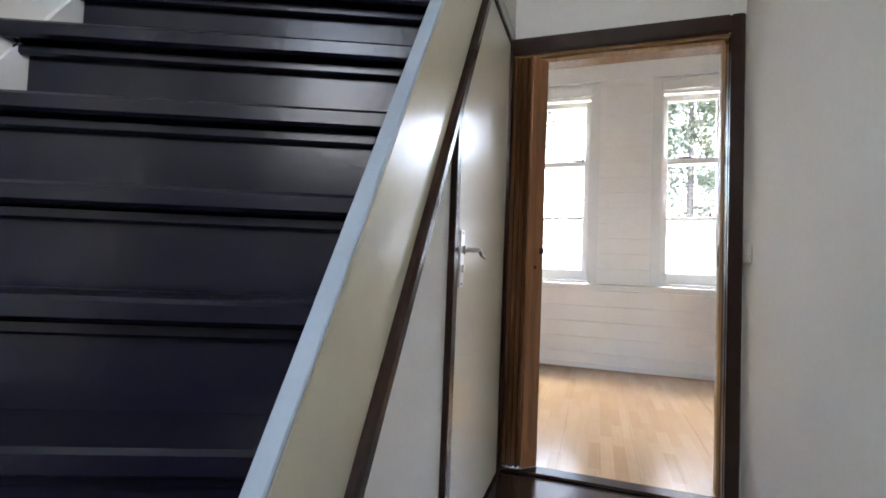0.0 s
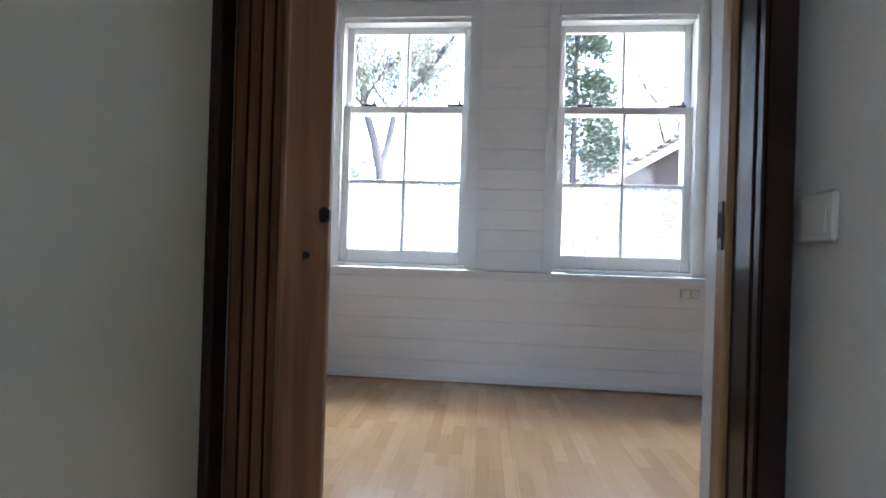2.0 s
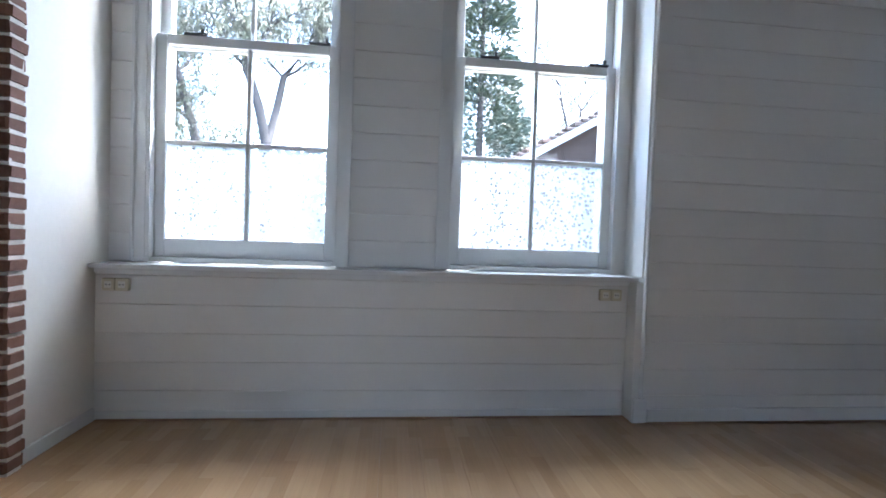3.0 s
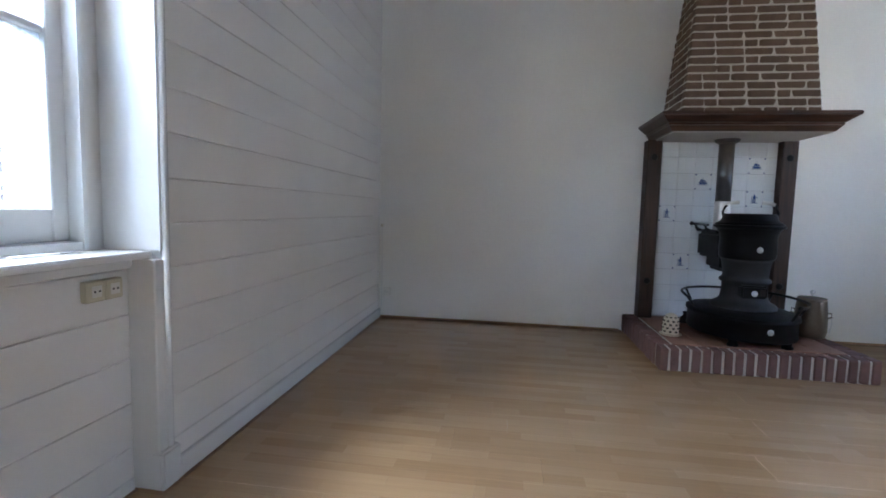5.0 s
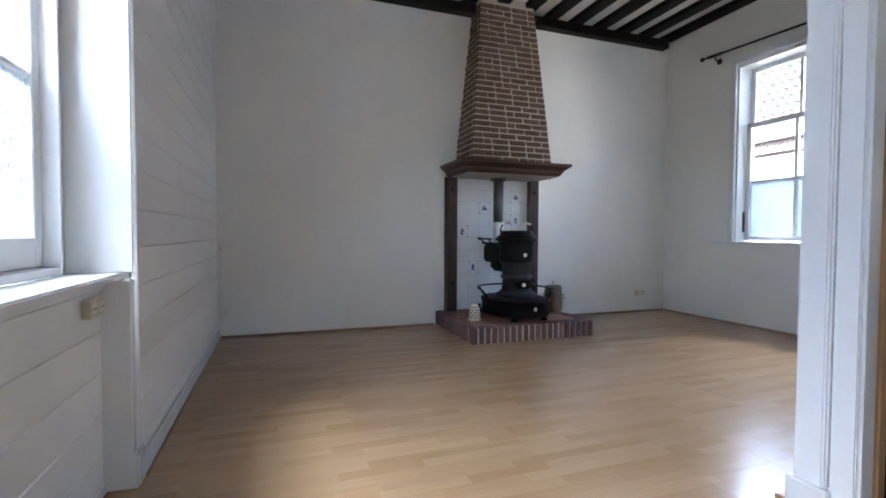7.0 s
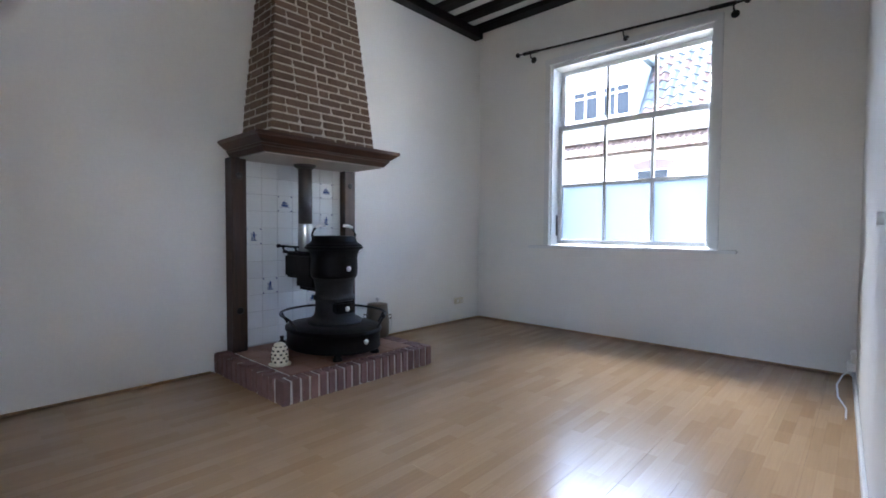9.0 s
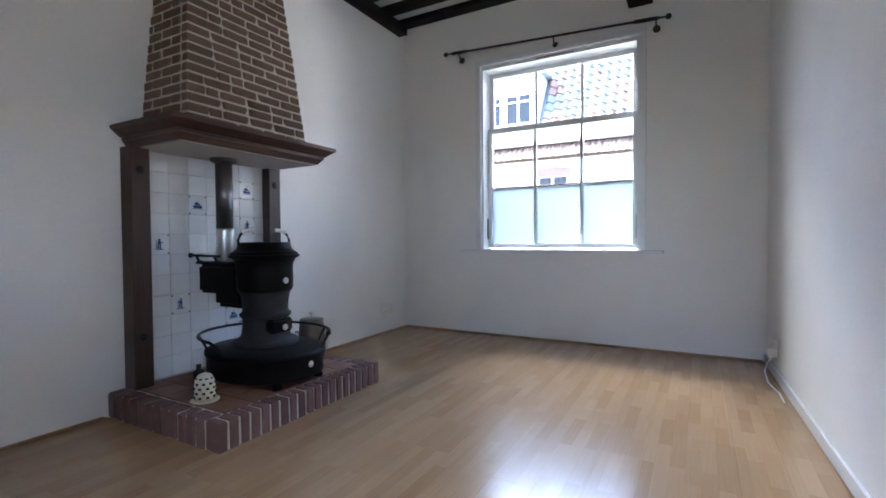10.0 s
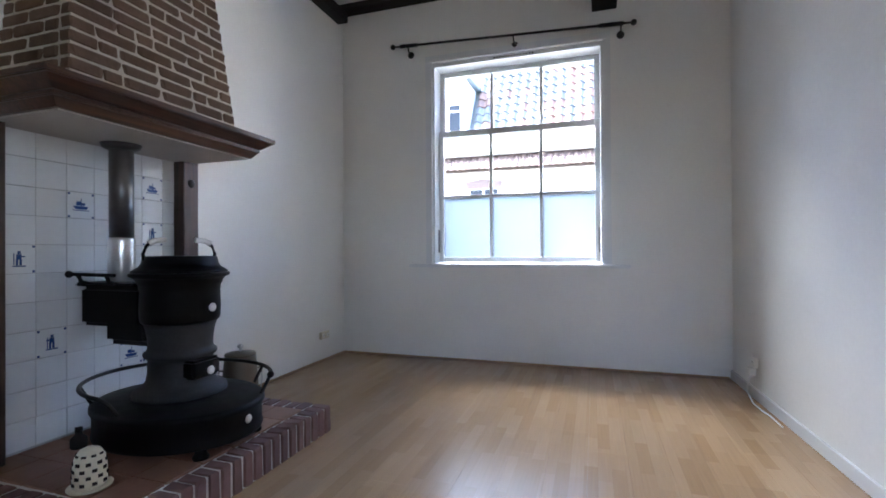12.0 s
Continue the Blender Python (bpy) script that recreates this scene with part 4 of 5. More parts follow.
while z < 3.52:
    zc = z + CH / 2 - JT / 2
    x, ya, yb = hood_at(zc)
    full = k % 2 == 0
    # front row
    y = ya
    first = True
    while y < yb - 0.02:
        ln = rnd.choice((0.2, 0.2, 0.2, 0.098)) if not (first and not full) else 0.098
        e = min(y + ln, yb)
        if yb - e < 0.05:
            e = yb
        piece("brick", rnd.choice(RB), hood, (x + 0.03 + rnd.uniform(-0.002, 0.002), (y + e) / 2, zc), (0.06, e - y - (JT if e < yb else 0), CH - JT), (0, -0.0, rnd.uniform(-0.006, 0.006)))
        y = e
        first = False
    # two sides
    for yy in (ya + 0.03, yb - 0.03):
        xx = x + 0.062
        first = True
        while xx < XF - 0.03:
            ln = 0.098 if (first and full) else 0.2
            e = min(xx + ln, XF)
            piece("brick", rnd.choice(RB), hood, ((xx + e) / 2 + JT / 2, yy + rnd.uniform(-0.002, 0.002), zc), (max(0.02, e - xx - JT), 0.06, CH - JT), (0, 0, rnd.uniform(-0.006, 0.006)))
            xx = e
            first = False
    z += CH
    k += 1

# ---- stove ----
SX, SY = 3.745, 1.32
stove = thing("cast_iron_stove", (SX, SY, HZ), "black cast-iron column stove with a wide round foot", "stove")
drum = part("foot_drum", bm_lathe([(0.37, 0.192), (0.405, 0.20), (0.41, 0.212), (0.405, 0.226), (0.405, 0.318), (0.418, 0.328), (0.418, 0.346), (0.40, 0.354), (0.25, 0.366), (0.18, 0.368)], SX - 0.03, SY + 0.03, 48, 1.0, 0.82), IRON, stove)
for ax, ay in ((-0.30, -0.17), (-0.30, 0.17), (0.28, -0.17), (0.28, 0.17)):
    part("leg", bm_lathe([(0.034, HZ), (0.036, HZ + 0.012), (0.024, HZ + 0.03), (0.03, 0.2)], SX - 0.03 + ax, SY + 0.03 + ay, 16), IRON, stove)
part("column", bm_lathe([(0.212, 0.362), (0.214, 0.376), (0.208, 0.392), (0.190, 0.402), (0.168, 0.414), (0.154, 0.436), (0.147, 0.475), (0.145, 0.535), (0.150, 0.548), (0.163, 0.556), (0.166, 0.566), (0.163, 0.576), (0.150, 0.584), (0.146, 0.60), (0.148, 0.645), (0.156, 0.695), (0.168, 0.725)], SX, SY, 36), IRONGREY, stove, "worn grey fluted column")
part("firepot", bm_lathe([(0.168, 0.72), (0.176, 0.728), (0.181, 0.745), (0.183, 0.80), (0.180, 0.875), (0.184, 0.905), (0.192, 0.918), (0.192, 0.926), (0.205, 0.942), (0.224, 0.950), (0.226, 0.964), (0.19, 0.968)], SX, SY, 36), IRON, stove)
lid = part("lid", bm_lathe([(0.215, 0.968), (0.216, 0.976), (0.200, 0.986), (0.182, 0.998), (0.172, 1.016), (0.168, 1.042), (0.160, 1.048), (0.05, 1.051), (0.0005, 1.051)], SX, SY, 36), IRON, stove)
for s in (-1, 1):
    d = Vector((0.35, 0.94, 0)) * s
    c = Vector((SX, SY, 0)) + d * 0.135
    h = part("lid_handle", bm_tube([c + Vector((0.0, 0, 1.03)) + d * 0.03, c + d * 0.035 + Vector((0, 0, 1.06)), c + d * 0.02 + Vector((0, 0, 1.10)), c - d * 0.025 + Vector((0, 0, 1.125)), c - d * 0.055 + Vector((0, 0, 1.128))], 0.0085), IRON, stove)
    part("grip", bm_tube([c + d * 0.012 + Vector((0, 0, 1.112)), c - d * 0.02 + Vector((0, 0, 1.126)), c - d * 0.065 + Vector((0, 0, 1.130))], 0.0135), CERAMIC, h, "white ceramic grip")
# rear flue box, stepped, towards the tiled wall
part("flue_box", bm_box(SX + 0.08, 4.235, SY - 0.06, SY + 0.16, 0.70, 0.90, 0.02, 3), IRON, stove)
part("flue_box_front", bm_box(SX + 0.05, SX + 0.34, SY - 0.125, SY + 0.15, 0.61, 0.885, 0.03, 3), IRON, stove)
part("hot_plate", bm_box(SX + 0.10, 4.24, SY - 0.08, SY + 0.18, 0.90, 0.918, 0.008, 2), IRON, stove)
pipe = part("flue_pipe", bm_tube([(4.10, 1.36, 1.14), (4.10, 1.36, 1.632)], 0.056, 24), PIPE, stove, "dark enamelled flue pipe")
part("flue_sleeve", bm_lathe([(0.058, 0.918), (0.062, 0.93), (0.061, 1.13), (0.058, 1.145)], 4.10, 1.36, 24), ALU, stove, "crinkled bright aluminium sleeve")
part("flue_collar", bm_lathe([(0.06, 1.598), (0.085, 1.612), (0.095, 1.631)], 4.10, 1.36, 24), PIPE, stove)
# towel rail on the box
part("poker_rail", bm_tube([(3.93, SY + 0.205, 0.958), (4.21, SY + 0.215, 0.962)], 0.009), RODMAT, stove)
for x in (3.98, 4.17):
    part("rail_stand", bm_tube([(x, SY + 0.16, 0.910), (x, SY + 0.195, 0.925), (x, SY + 0.21, 0.96)], 0.011), RODMAT, stove)
part("rail_tip", bm_ball((4.222, SY + 0.216, 0.962), 0.018), RODMAT, stove)
# foot rail
def arcpts(a0, a1, rx, ry, z, n=22):
    return [(SX - 0.03 + rx * math.cos(radians(a0 + (a1 - a0) * i / n)), SY + 0.03 + ry * math.sin(radians(a0 + (a1 - a0) * i / n)), z) for i in range(n + 1)]
for a0, a1 in ((84, -152),):
    q = arcpts(a0, a1, 0.447, 0.378, 0.445, 40)
    e0, e1 = q[0], q[-1]
    q = [(e0[0] - 0.03, e0[1] - 0.075, 0.345), (e0[0] - 0.03, e0[1] - 0.02, 0.42)] + q + [(SX - 0.03 + 0.40 * math.cos(radians(a1)), SY + 0.03 + 0.325 * math.sin(radians(a1)), 0.345)]
    rl = part("foot_rail", bm_tube(q, 0.0095), RODMAT, stove, "bent black foot rail")
    for a_ in (45, -60, -120):
        part("rail_support", bm_tube(arcpts(a_, a_, 0.447, 0.378, 0.445, 1)[:1] + arcpts(a_, a_, 0.405, 0.33, 0.36, 1)[:1], 0.008), RODMAT, rl)
    part("rail_ball", bm_ball(arcpts(a1, a1, 0.447, 0.378, 0.445, 1)[0], 0.017), RODMAT, rl)
# doors with white knobs, facing the room
def knob(x, y, z):
    kb = part("knob", bm_ball((x, y, z), 0.021, 0.6, 1, 1), CERAMIC, stove, "white ceramic knob")
    part("knob_stem", bm_tube([(x, y, z), (x + 0.03, y, z)], 0.008), RODMAT, kb)
knob(3.522, 1.342, 0.80)
part("ash_door", bm_box(3.565, 3.64, 1.245, 1.415, 0.455, 0.545, 0.012, 2), IRON, stove)
part("ash_door_slot", bm_box(3.561, 3.5645, 1.262, 1.30, 0.475, 0.525), HOLE, stove)
knob(3.52, 1.355, 0.498)
part("drawer_front", bm_box(3.333, 3.36, 1.24, 1.44, 0.245, 0.315, 0.008, 2), IRON, stove)
knob(3.312, 1.343, 0.28)

# ---- things on the hearth ----
hv = thing("ceramic_candle_dome", (3.625, 1.85, HZ), "ivory glazed pierced candle dome on the hearth", "candle holder")
part("dome", bm_lathe([(0.055, HZ + 0.012), (0.057, HZ + 0.03), (0.056, HZ + 0.09), (0.049, HZ + 0.128), (0.034, HZ + 0.151), (0.015, HZ + 0.16), (0.0005, HZ + 0.16)], 3.625, 1.85, 28), IVORY, hv)
part("saucer", bm_lathe([(0.06, HZ), (0.074, HZ + 0.006), (0.076, HZ + 0.012), (0.05, HZ + 0.012)], 3.625, 1.85, 28), IVORY, hv)
for row in range(5):
    for i in range(9):
        th = 2 * math.pi * (i + 0.5 * (row % 2)) / 9
        zz = HZ + 0.033 + row * 0.025
        r = (0.0565, 0.056, 0.0555, 0.052, 0.043)[row]
        b = bm_box(-0.0035, 0.0035, -0.008, 0.008, -0.006, 0.006)
        bmesh.ops.transform(b, matrix=Matrix.Translation((3.625 + r * math.cos(th), 1.85 + r * math.sin(th), zz)) @ Matrix.Rotation(th, 4, 'Z'), verts=b.verts)
        part("opening", b, HOLE, hv)
PX, PY = 3.835, 0.805
kt = thing("enamel_pot", (PX, PY, HZ), "tall brown enamel pot with a lid beside the stove", "pot")
part("pot_body", bm_lathe([(0.088, HZ), (0.096, HZ + 0.008), (0.104, HZ + 0.05), (0.103, HZ + 0.13), (0.098, HZ + 0.20), (0.090, HZ + 0.272), (0.086, HZ + 0.278)], PX, PY, 32), POT, kt)
plid = part("pot_lid", bm_lathe([(0.090, HZ + 0.278), (0.092, HZ + 0.285), (0.088, HZ + 0.292), (0.03, HZ + 0.301), (0.0005, HZ + 0.302)], PX, PY, 32), POT, kt)
part("lid_knob", bm_lathe([(0.006, HZ + 0.30), (0.007, HZ + 0.318), (0.017, HZ + 0.326), (0.018, HZ + 0.338), (0.008, HZ + 0.347), (0.0005, HZ + 0.348)], PX, PY, 16), ALU, plid)
for sg in (-1, 1):
    ex, ey = PX - sg * 0.068, PY - sg * 0.070
    part("pot_ear", bm_tube([(ex, ey, HZ + 0.19), (ex - sg * 0.016, ey - sg * 0.016, HZ + 0.195), (ex - sg * 0.018, ey - sg * 0.018, HZ + 0.165), (ex - sg * 0.002, ey - sg * 0.002, HZ + 0.155)], 0.006), POT, kt)
    part("bail_end", bm_tube([(ex - sg * 0.016, ey - sg * 0.016, HZ + 0.175), (ex - sg * 0.020, ey - sg * 0.020, HZ + 0.12), (ex - sg * 0.012, ey - sg * 0.012, HZ + 0.05)], 0.0035), ALU, kt, "thin wire bail hanging down")
bt = thing("small_bottle", (4.06, 1.60, HZ), "small dark glass bottle on the hearth", "bottle")
part("bottle_body", bm_lathe([(0.03, HZ), (0.034, HZ + 0.006), (0.034, HZ + 0.045), (0.014, HZ + 0.065), (0.012, HZ + 0.075)], 4.06, 1.60, 20), HOLE, bt)
part("bottle_cap", bm_lathe([(0.015, HZ + 0.075), (0.016, HZ + 0.095), (0.0005, HZ + 0.097)], 4.06, 1.60, 16), HOLE, bt)

# ---- brick arch edge ----
arch = thing("brick_arch", (-1.58, 2.91, 0.0), "red brick edging of a rounded archway with white joints", "arch")
AX0, AX1 = -1.70, -1.468
part("joints", bm_box(AX0 + 0.008, AX1 - 0.008, 3.742, 3.815, 0.0, SPR), MORTARW, arch, "white joints")
part("joints", bm_box(AX0 + 0.008, AX1 - 0.008, 2.005, 2.078, 0.0, SPR), MORTARW, arch)
RB3 = [rough_unit("brick", BRICK3, 0.08, s + 40, 0.025) for s in range(5)]
rnd = random.Random(5)
CB = 0.0643
for side, (y0, y1) in enumerate(((3.73, 3.832), (1.988, 2.09))):
    for k in range(30):
        zc = 0.006 + CB * (k + 0.5)
        if k % 2:
            cuts = [(AX0, AX1)]
        else:
            m = (AX0 + AX1) / 2 + rnd.uniform(-0.012, 0.012)
            cuts = [(AX0, m), (m, AX1)]
        for u, v in cuts:
            piece("brick", rnd.choice(RB3), arch, ((u + v) / 2, (y0 + y1) / 2, zc), (v - u - (0.012 if len(cuts) > 1 else 0), 0.102 - rnd.uniform(0, 0.006), CB - 0.013), (0, 0, rnd.uniform(-0.01, 0.01)))
cyA, aA = 2.91, 0.87
NV = 34
pts_in, pts_out = [], []
for i in range(41):
    th = math.pi * i / 40
    pts_in.append((cyA + (aA - 0.042) * math.cos(th), SPR + (ARB - 0.042) * math.sin(th)))
    pts_out.append((cyA + (aA + 0.035) * math.cos(th), SPR + (ARB + 0.035) * math.sin(th)))
jb = bmesh.new()
rows4 = []
for (a1, b1), (a2, b2) in zip(pts_in, pts_out):
    rows4.append([jb.verts.new(p) for p in ((AX0 + 0.008, a1, b1), (AX1 - 0.008, a1, b1), (AX1 - 0.008, a2, b2), (AX0 + 0.008, a2, b2))])
for u, v in zip(rows4, rows4[1:]):
    for i in range(4):
        jb.faces.new((u[i], u[(i + 1) % 4], v[(i + 1) % 4], v[i]))
bmesh.ops.recalc_face_normals(jb, faces=jb.faces)
part("joints", jb, MORTARW, arch)
for i in range(NV):
    th = math.pi * (i + 0.5) / NV
    dyt, dzt = -aA * math.sin(th), ARB * math.cos(th)
    ang = math.atan2(dzt, dyt)
    seg = math.pi / NV * math.hypot(dyt, dzt)
    yc, zc = cyA + aA * math.cos(th), SPR + ARB * math.sin(th)
    cuts = [(AX0, AX1)] if i % 2 else [(AX0, -1.585), (-1.585, AX1)]
    for u, v in cuts:
        piece("brick", rnd.choice(RB3), arch, ((u + v) / 2, yc, zc), (v - u - (0.012 if len(cuts) > 1 else 0), seg - 0.012, 0.10), (ang, 0, 0))

# ---- entry beyond the arch ----
et = to_mesh("tile", bm_box(-0.5, 0.5, -0.5, 0.5, -0.5, 0.5, 0.01), SLATE)
for i in range(6):
    for j in range(10):
        piece("tile", et, entry_floor, (-3.2 + 0.28 * (i + 0.5), 1.92 + 0.28 * (j + 0.5), -0.004), (0.274, 0.274, 0.014))
solo("door_mat", bm_box(-2.95, -2.02, 3.80, 4.40, 0.003, 0.016, 0.004), MATBROWN, (-2.5, 4.1, 0.003), "worn brown coir door mat on the entry floor", "mat")
ed = thing("door_3", (-2.43, 4.76, 0.0), "white glazed entry door with six panes and a window over it", "door", "", "structure")
EX0, EX1, EY = -2.86, -1.95, 4.76
part("frame_post", bm_box(EX0 - 0.065, EX0 - 0.002, EY - 0.04, EY + 0.1, 0, 2.945, 0.005), GLOSS_WHITE, ed)
part("frame_post", bm_box(EX1 - 0.02, EX1 + 0.018, EY - 0.038, EY + 0.1, 0, 2.945, 0.005), GLOSS_WHITE, ed)
part("transom_bar", bm_box(EX0 - 0.002, EX1 - 0.02, EY - 0.035, EY + 0.1, 2.08, 2.30, 0.006), GLOSS_WHITE, ed)
leaf = part("leaf", bm_box(EX0, EX1 - 0.022, EY - 0.02, EY + 0.02, 0.004, 0.60, 0.004), GLOSS_WHITE, ed)
part("lower_panel", bm_box(EX0 + 0.11, EX1 - 0.13, EY - 0.026, EY - 0.0205, 0.16, 0.49, 0.004), GLOSS_WHITE, leaf)
part("kick_board", bm_box(EX0 + 0.004, EX1 - 0.026, EY - 0.034, EY - 0.0205, 0.006, 0.14, 0.004), GLOSS_WHITE, leaf)
sash_bars(leaf, EX0, EX1 - 0.022, EY, 0.02, 0.602, 2.075, 2, 3, 0.105, 0.012, 0.12, 0.03, [OBSCURE, OBSCURE, OBSCURE])
ov = part("top_light", bm_box(EX0, EX1 - 0.022, EY + 0.03, EY + 0.033, 2.31, 2.32), GLOSS_WHITE, ed)
sash_bars(ov, EX0, EX1 - 0.022, EY, 0.02, 2.305, 2.94, 2, 1, 0.06, 0.05, 0.05, 0.03, [CLEAR])
structure("entry_plinth", bm_box(-2.93, EX0 - 0.068, 4.66, 4.715, 0.0, 0.14, 0.004), SLATE, "dark stone plinth beside the entry door", "trim")

# ---- outside: ground, street houses ----
ground = structure("ground", bm_box(-400, 400, -400, 400, -0.5, -0.25), GARDEN, "bare garden soil and paving", "ground")
hs = thing("street_house", (3.5, -8.5, -0.25), "white rendered house across the street with a pantiled mansard roof", "house")
part("wall", bm_box(-6, 16, -12, -7.05, -0.25, 2.85), HOUSEW, hs)
part("cornice", bm_box(-6, 16, -7.35, -7.0, 3.22, 3.62, 0.02), HOUSEW, hs)
part("eaves_backing", bm_prism([(-7.06, 2.85), (-6.92, 2.86), (-7.3, 3.22), (-7.5, 3.22)], 'x', -6, 16), PANB, hs)


def pantiles(parent, x0, x1, ya, za, yb, zb, material, pitch=0.22, rows=6, second=None, seed=3, amp=1.0):
    """Rows of wavy clay tiles up a slope from (ya, za) to (yb, zb)."""
    rr = random.Random(seed)
    L = math.hypot(yb - ya, zb - za)
    me = []
    for mt_ in (material, second or material):
        b = bmesh.new()
        top, bot = [], []
        for i in range(7):
            u = i / 6
            h = amp * 0.035 * math.sin(2 * math.pi * u) + 0.02
            top.append(b.verts.new((pitch * (u - 0.5) * 1.06, 0.0, h + 0.035 * amp)))
            bot.append(b.verts.new((pitch * (u - 0.5) * 1.06, L / rows * 1.12, h)))
        low = [b.verts.new((v.co.x, 0.0, v.co.z - 0.03)) for v in top]
        for i in range(6):
            b.faces.new((top[i], top[i + 1], bot[i + 1], bot[i]))
            b.faces.new((low[i], low[i + 1], top[i + 1], top[i]))
        for f in b.faces:
            f.smooth = False
        me.append(to_mesh("tile", b, mt_))
    ang = math.atan2(zb - za, -(yb - ya))
    n = int((x1 - x0) / pitch)
    for r in range(rows):
        for i in range(n):
            t = r / rows
            m = me[1] if rr.random() < 0.3 else me[0]
            ob = piece("tile", m, parent, (x0 + (i + 0.5) * pitch, ya + (yb - ya) * t, za + (zb - za) * t))
            ob.rotation_euler = (ang, 0, math.pi)
    return n * rows


roof = part("roof", bm_prism([(-7.2, 3.58), (-8.5, 5.6), (-12, 5.6), (-12, 3.58)], 'x', -6, 16), PANT, hs, "pantiled mansard roof")
pantiles(roof, 0.4, 4.5, -7.14, 3.60, -8.40, 5.58, PANT, 0.21, 9, PANO, 5)
pantiles(roof, 6.15, 8.2, -7.14, 3.60, -8.40, 5.58, PANT, 0.21, 9, PANO, 6)
eaves = part("eaves_roof", bm_box(-6, 16, -7.4, -7.3, 3.0, 3.2), PANB, hs, "brown tiled eaves strip")
pantiles(eaves, 1.0, 8.0, -6.88, 2.87, -7.2, 3.22, PANB, 0.14, 5, None, 8, 0.4)
dm = part("dormer", bm_box(4.52, 6.12, -9.2, -7.10, 3.60, 5.02, 0.02), HOUSEW, hs, "white dormer")
part("dormer_roof", bm_box(4.40, 6.24, -9.3, -6.95, 5.03, 5.16, 0.02), ZINC, dm, "grey zinc dormer roof")
for wx in (4.62, 5.36):
    part("window", bm_box(wx, wx + 0.62, -7.115, -7.085, 3.78, 4.42), DARKGLASS, dm)
    for bx in (wx - 0.02, wx + 0.29, wx + 0.60):
        part("window_bar", bm_box(bx, bx + 0.045, -7.09, -7.06, 3.75, 4.45), HOUSEW, dm)
    for bz in (3.74, 4.26, 4.42):
        part("window_bar", bm_box(wx - 0.02, wx + 0.645, -7.088, -7.062, bz, bz + 0.035), HOUSEW, dm)
gw = part("ground_window", bm_box(3.75, 4.45, -7.06, -7.035, 1.2, 2.44), DARKGLASS, hs, "street window under an arched lintel")
part("lintel", bm_prism([(3.72, 2.47), (4.48, 2.47), (4.54, 2.62), (4.1, 2.69), (3.66, 2.62)], 'y', -7.055, -7.02), PANB, gw, "arched brick lintel")
for bx in (3.73, 4.08, 4.41):
    part("window_bar", bm_box(bx, bx + 0.05, -7.034, -7.02, 1.2, 2.44), HOUSEW, gw)
part("window_bar", bm_box(3.75, 4.45, -7.033, -7.021, 2.2, 2.25), HOUSEW, gw)

# ---- outside: garden ----
def tube_tree(name, at, height, seed, label, leaf_mat, leaf_n, leaf_size, spread=0.75, depth=5, r0=0.16):
    t = thing(name, at, label, "tree", "garden trees")
    rr = random.Random(seed)
    b = bmesh.new()
    tips = []
    def grow(p, d, ln, r, k):
        pts = [p]
        for i in range(4):
            d = (d + Vector((rr.uniform(-.18, .18), rr.uniform(-.18, .18), rr.uniform(-.05, .12)))).normalized()
            pts.append(pts[-1] + d * ln / 4)
        bm_tube(pts, r, 7 if k < 2 else 5, bm=b, r1=r * 0.62)
        if k >= depth - 3:
            tips.extend(pts[2:])
        if k < depth:
            for i in range(2 if k == 0 else 3):
                s = Vector((rr.uniform(-1, 1), rr.uniform(-1, 1), rr.uniform(0.0, 0.7))).normalized()
                grow(pts[-1] if i < 2 else pts[2], (d * (1 - spread * 0.6) + s * spread).normalized(), ln * rr.uniform(0.6, 0.82), r * 0.58, k + 1)
    grow(Vector(at), Vector((0.1, 0, 1)).normalized(), height * 0.33, r0, 0)
    part("trunk", b, BARK, t, "bare grey trunk and branches")
    verts, faces = [], []
    for i in range(leaf_n):
        c = rr.choice(tips) + Vector((rr.gauss(0, .16), rr.gauss(0, .16), rr.gauss(0, .16) - 0.1))
        u = Vector((rr.gauss(0, 1), rr.gauss(0, 1), rr.gauss(0, 1))).normalized()
        w = u.orthogonal().normalized()
        s = leaf_size * rr.uniform(0.6, 1.3)
        k = len(verts)
        verts += [c + u * s, c + w * s * 0.5, c - u * s, c - w * s * 0.5]
        faces.append((k, k + 1, k + 2, k + 3))
    me = bpy.data.meshes.new("crown")
    me.from_pydata([v - Vector(at) for v in verts], [], faces)
    me.materials.append(leaf_mat)
    cr = new("crown", me)
    cr.parent = t
    tagged(cr, "sparse small leaves", kind="stuff")
    return t


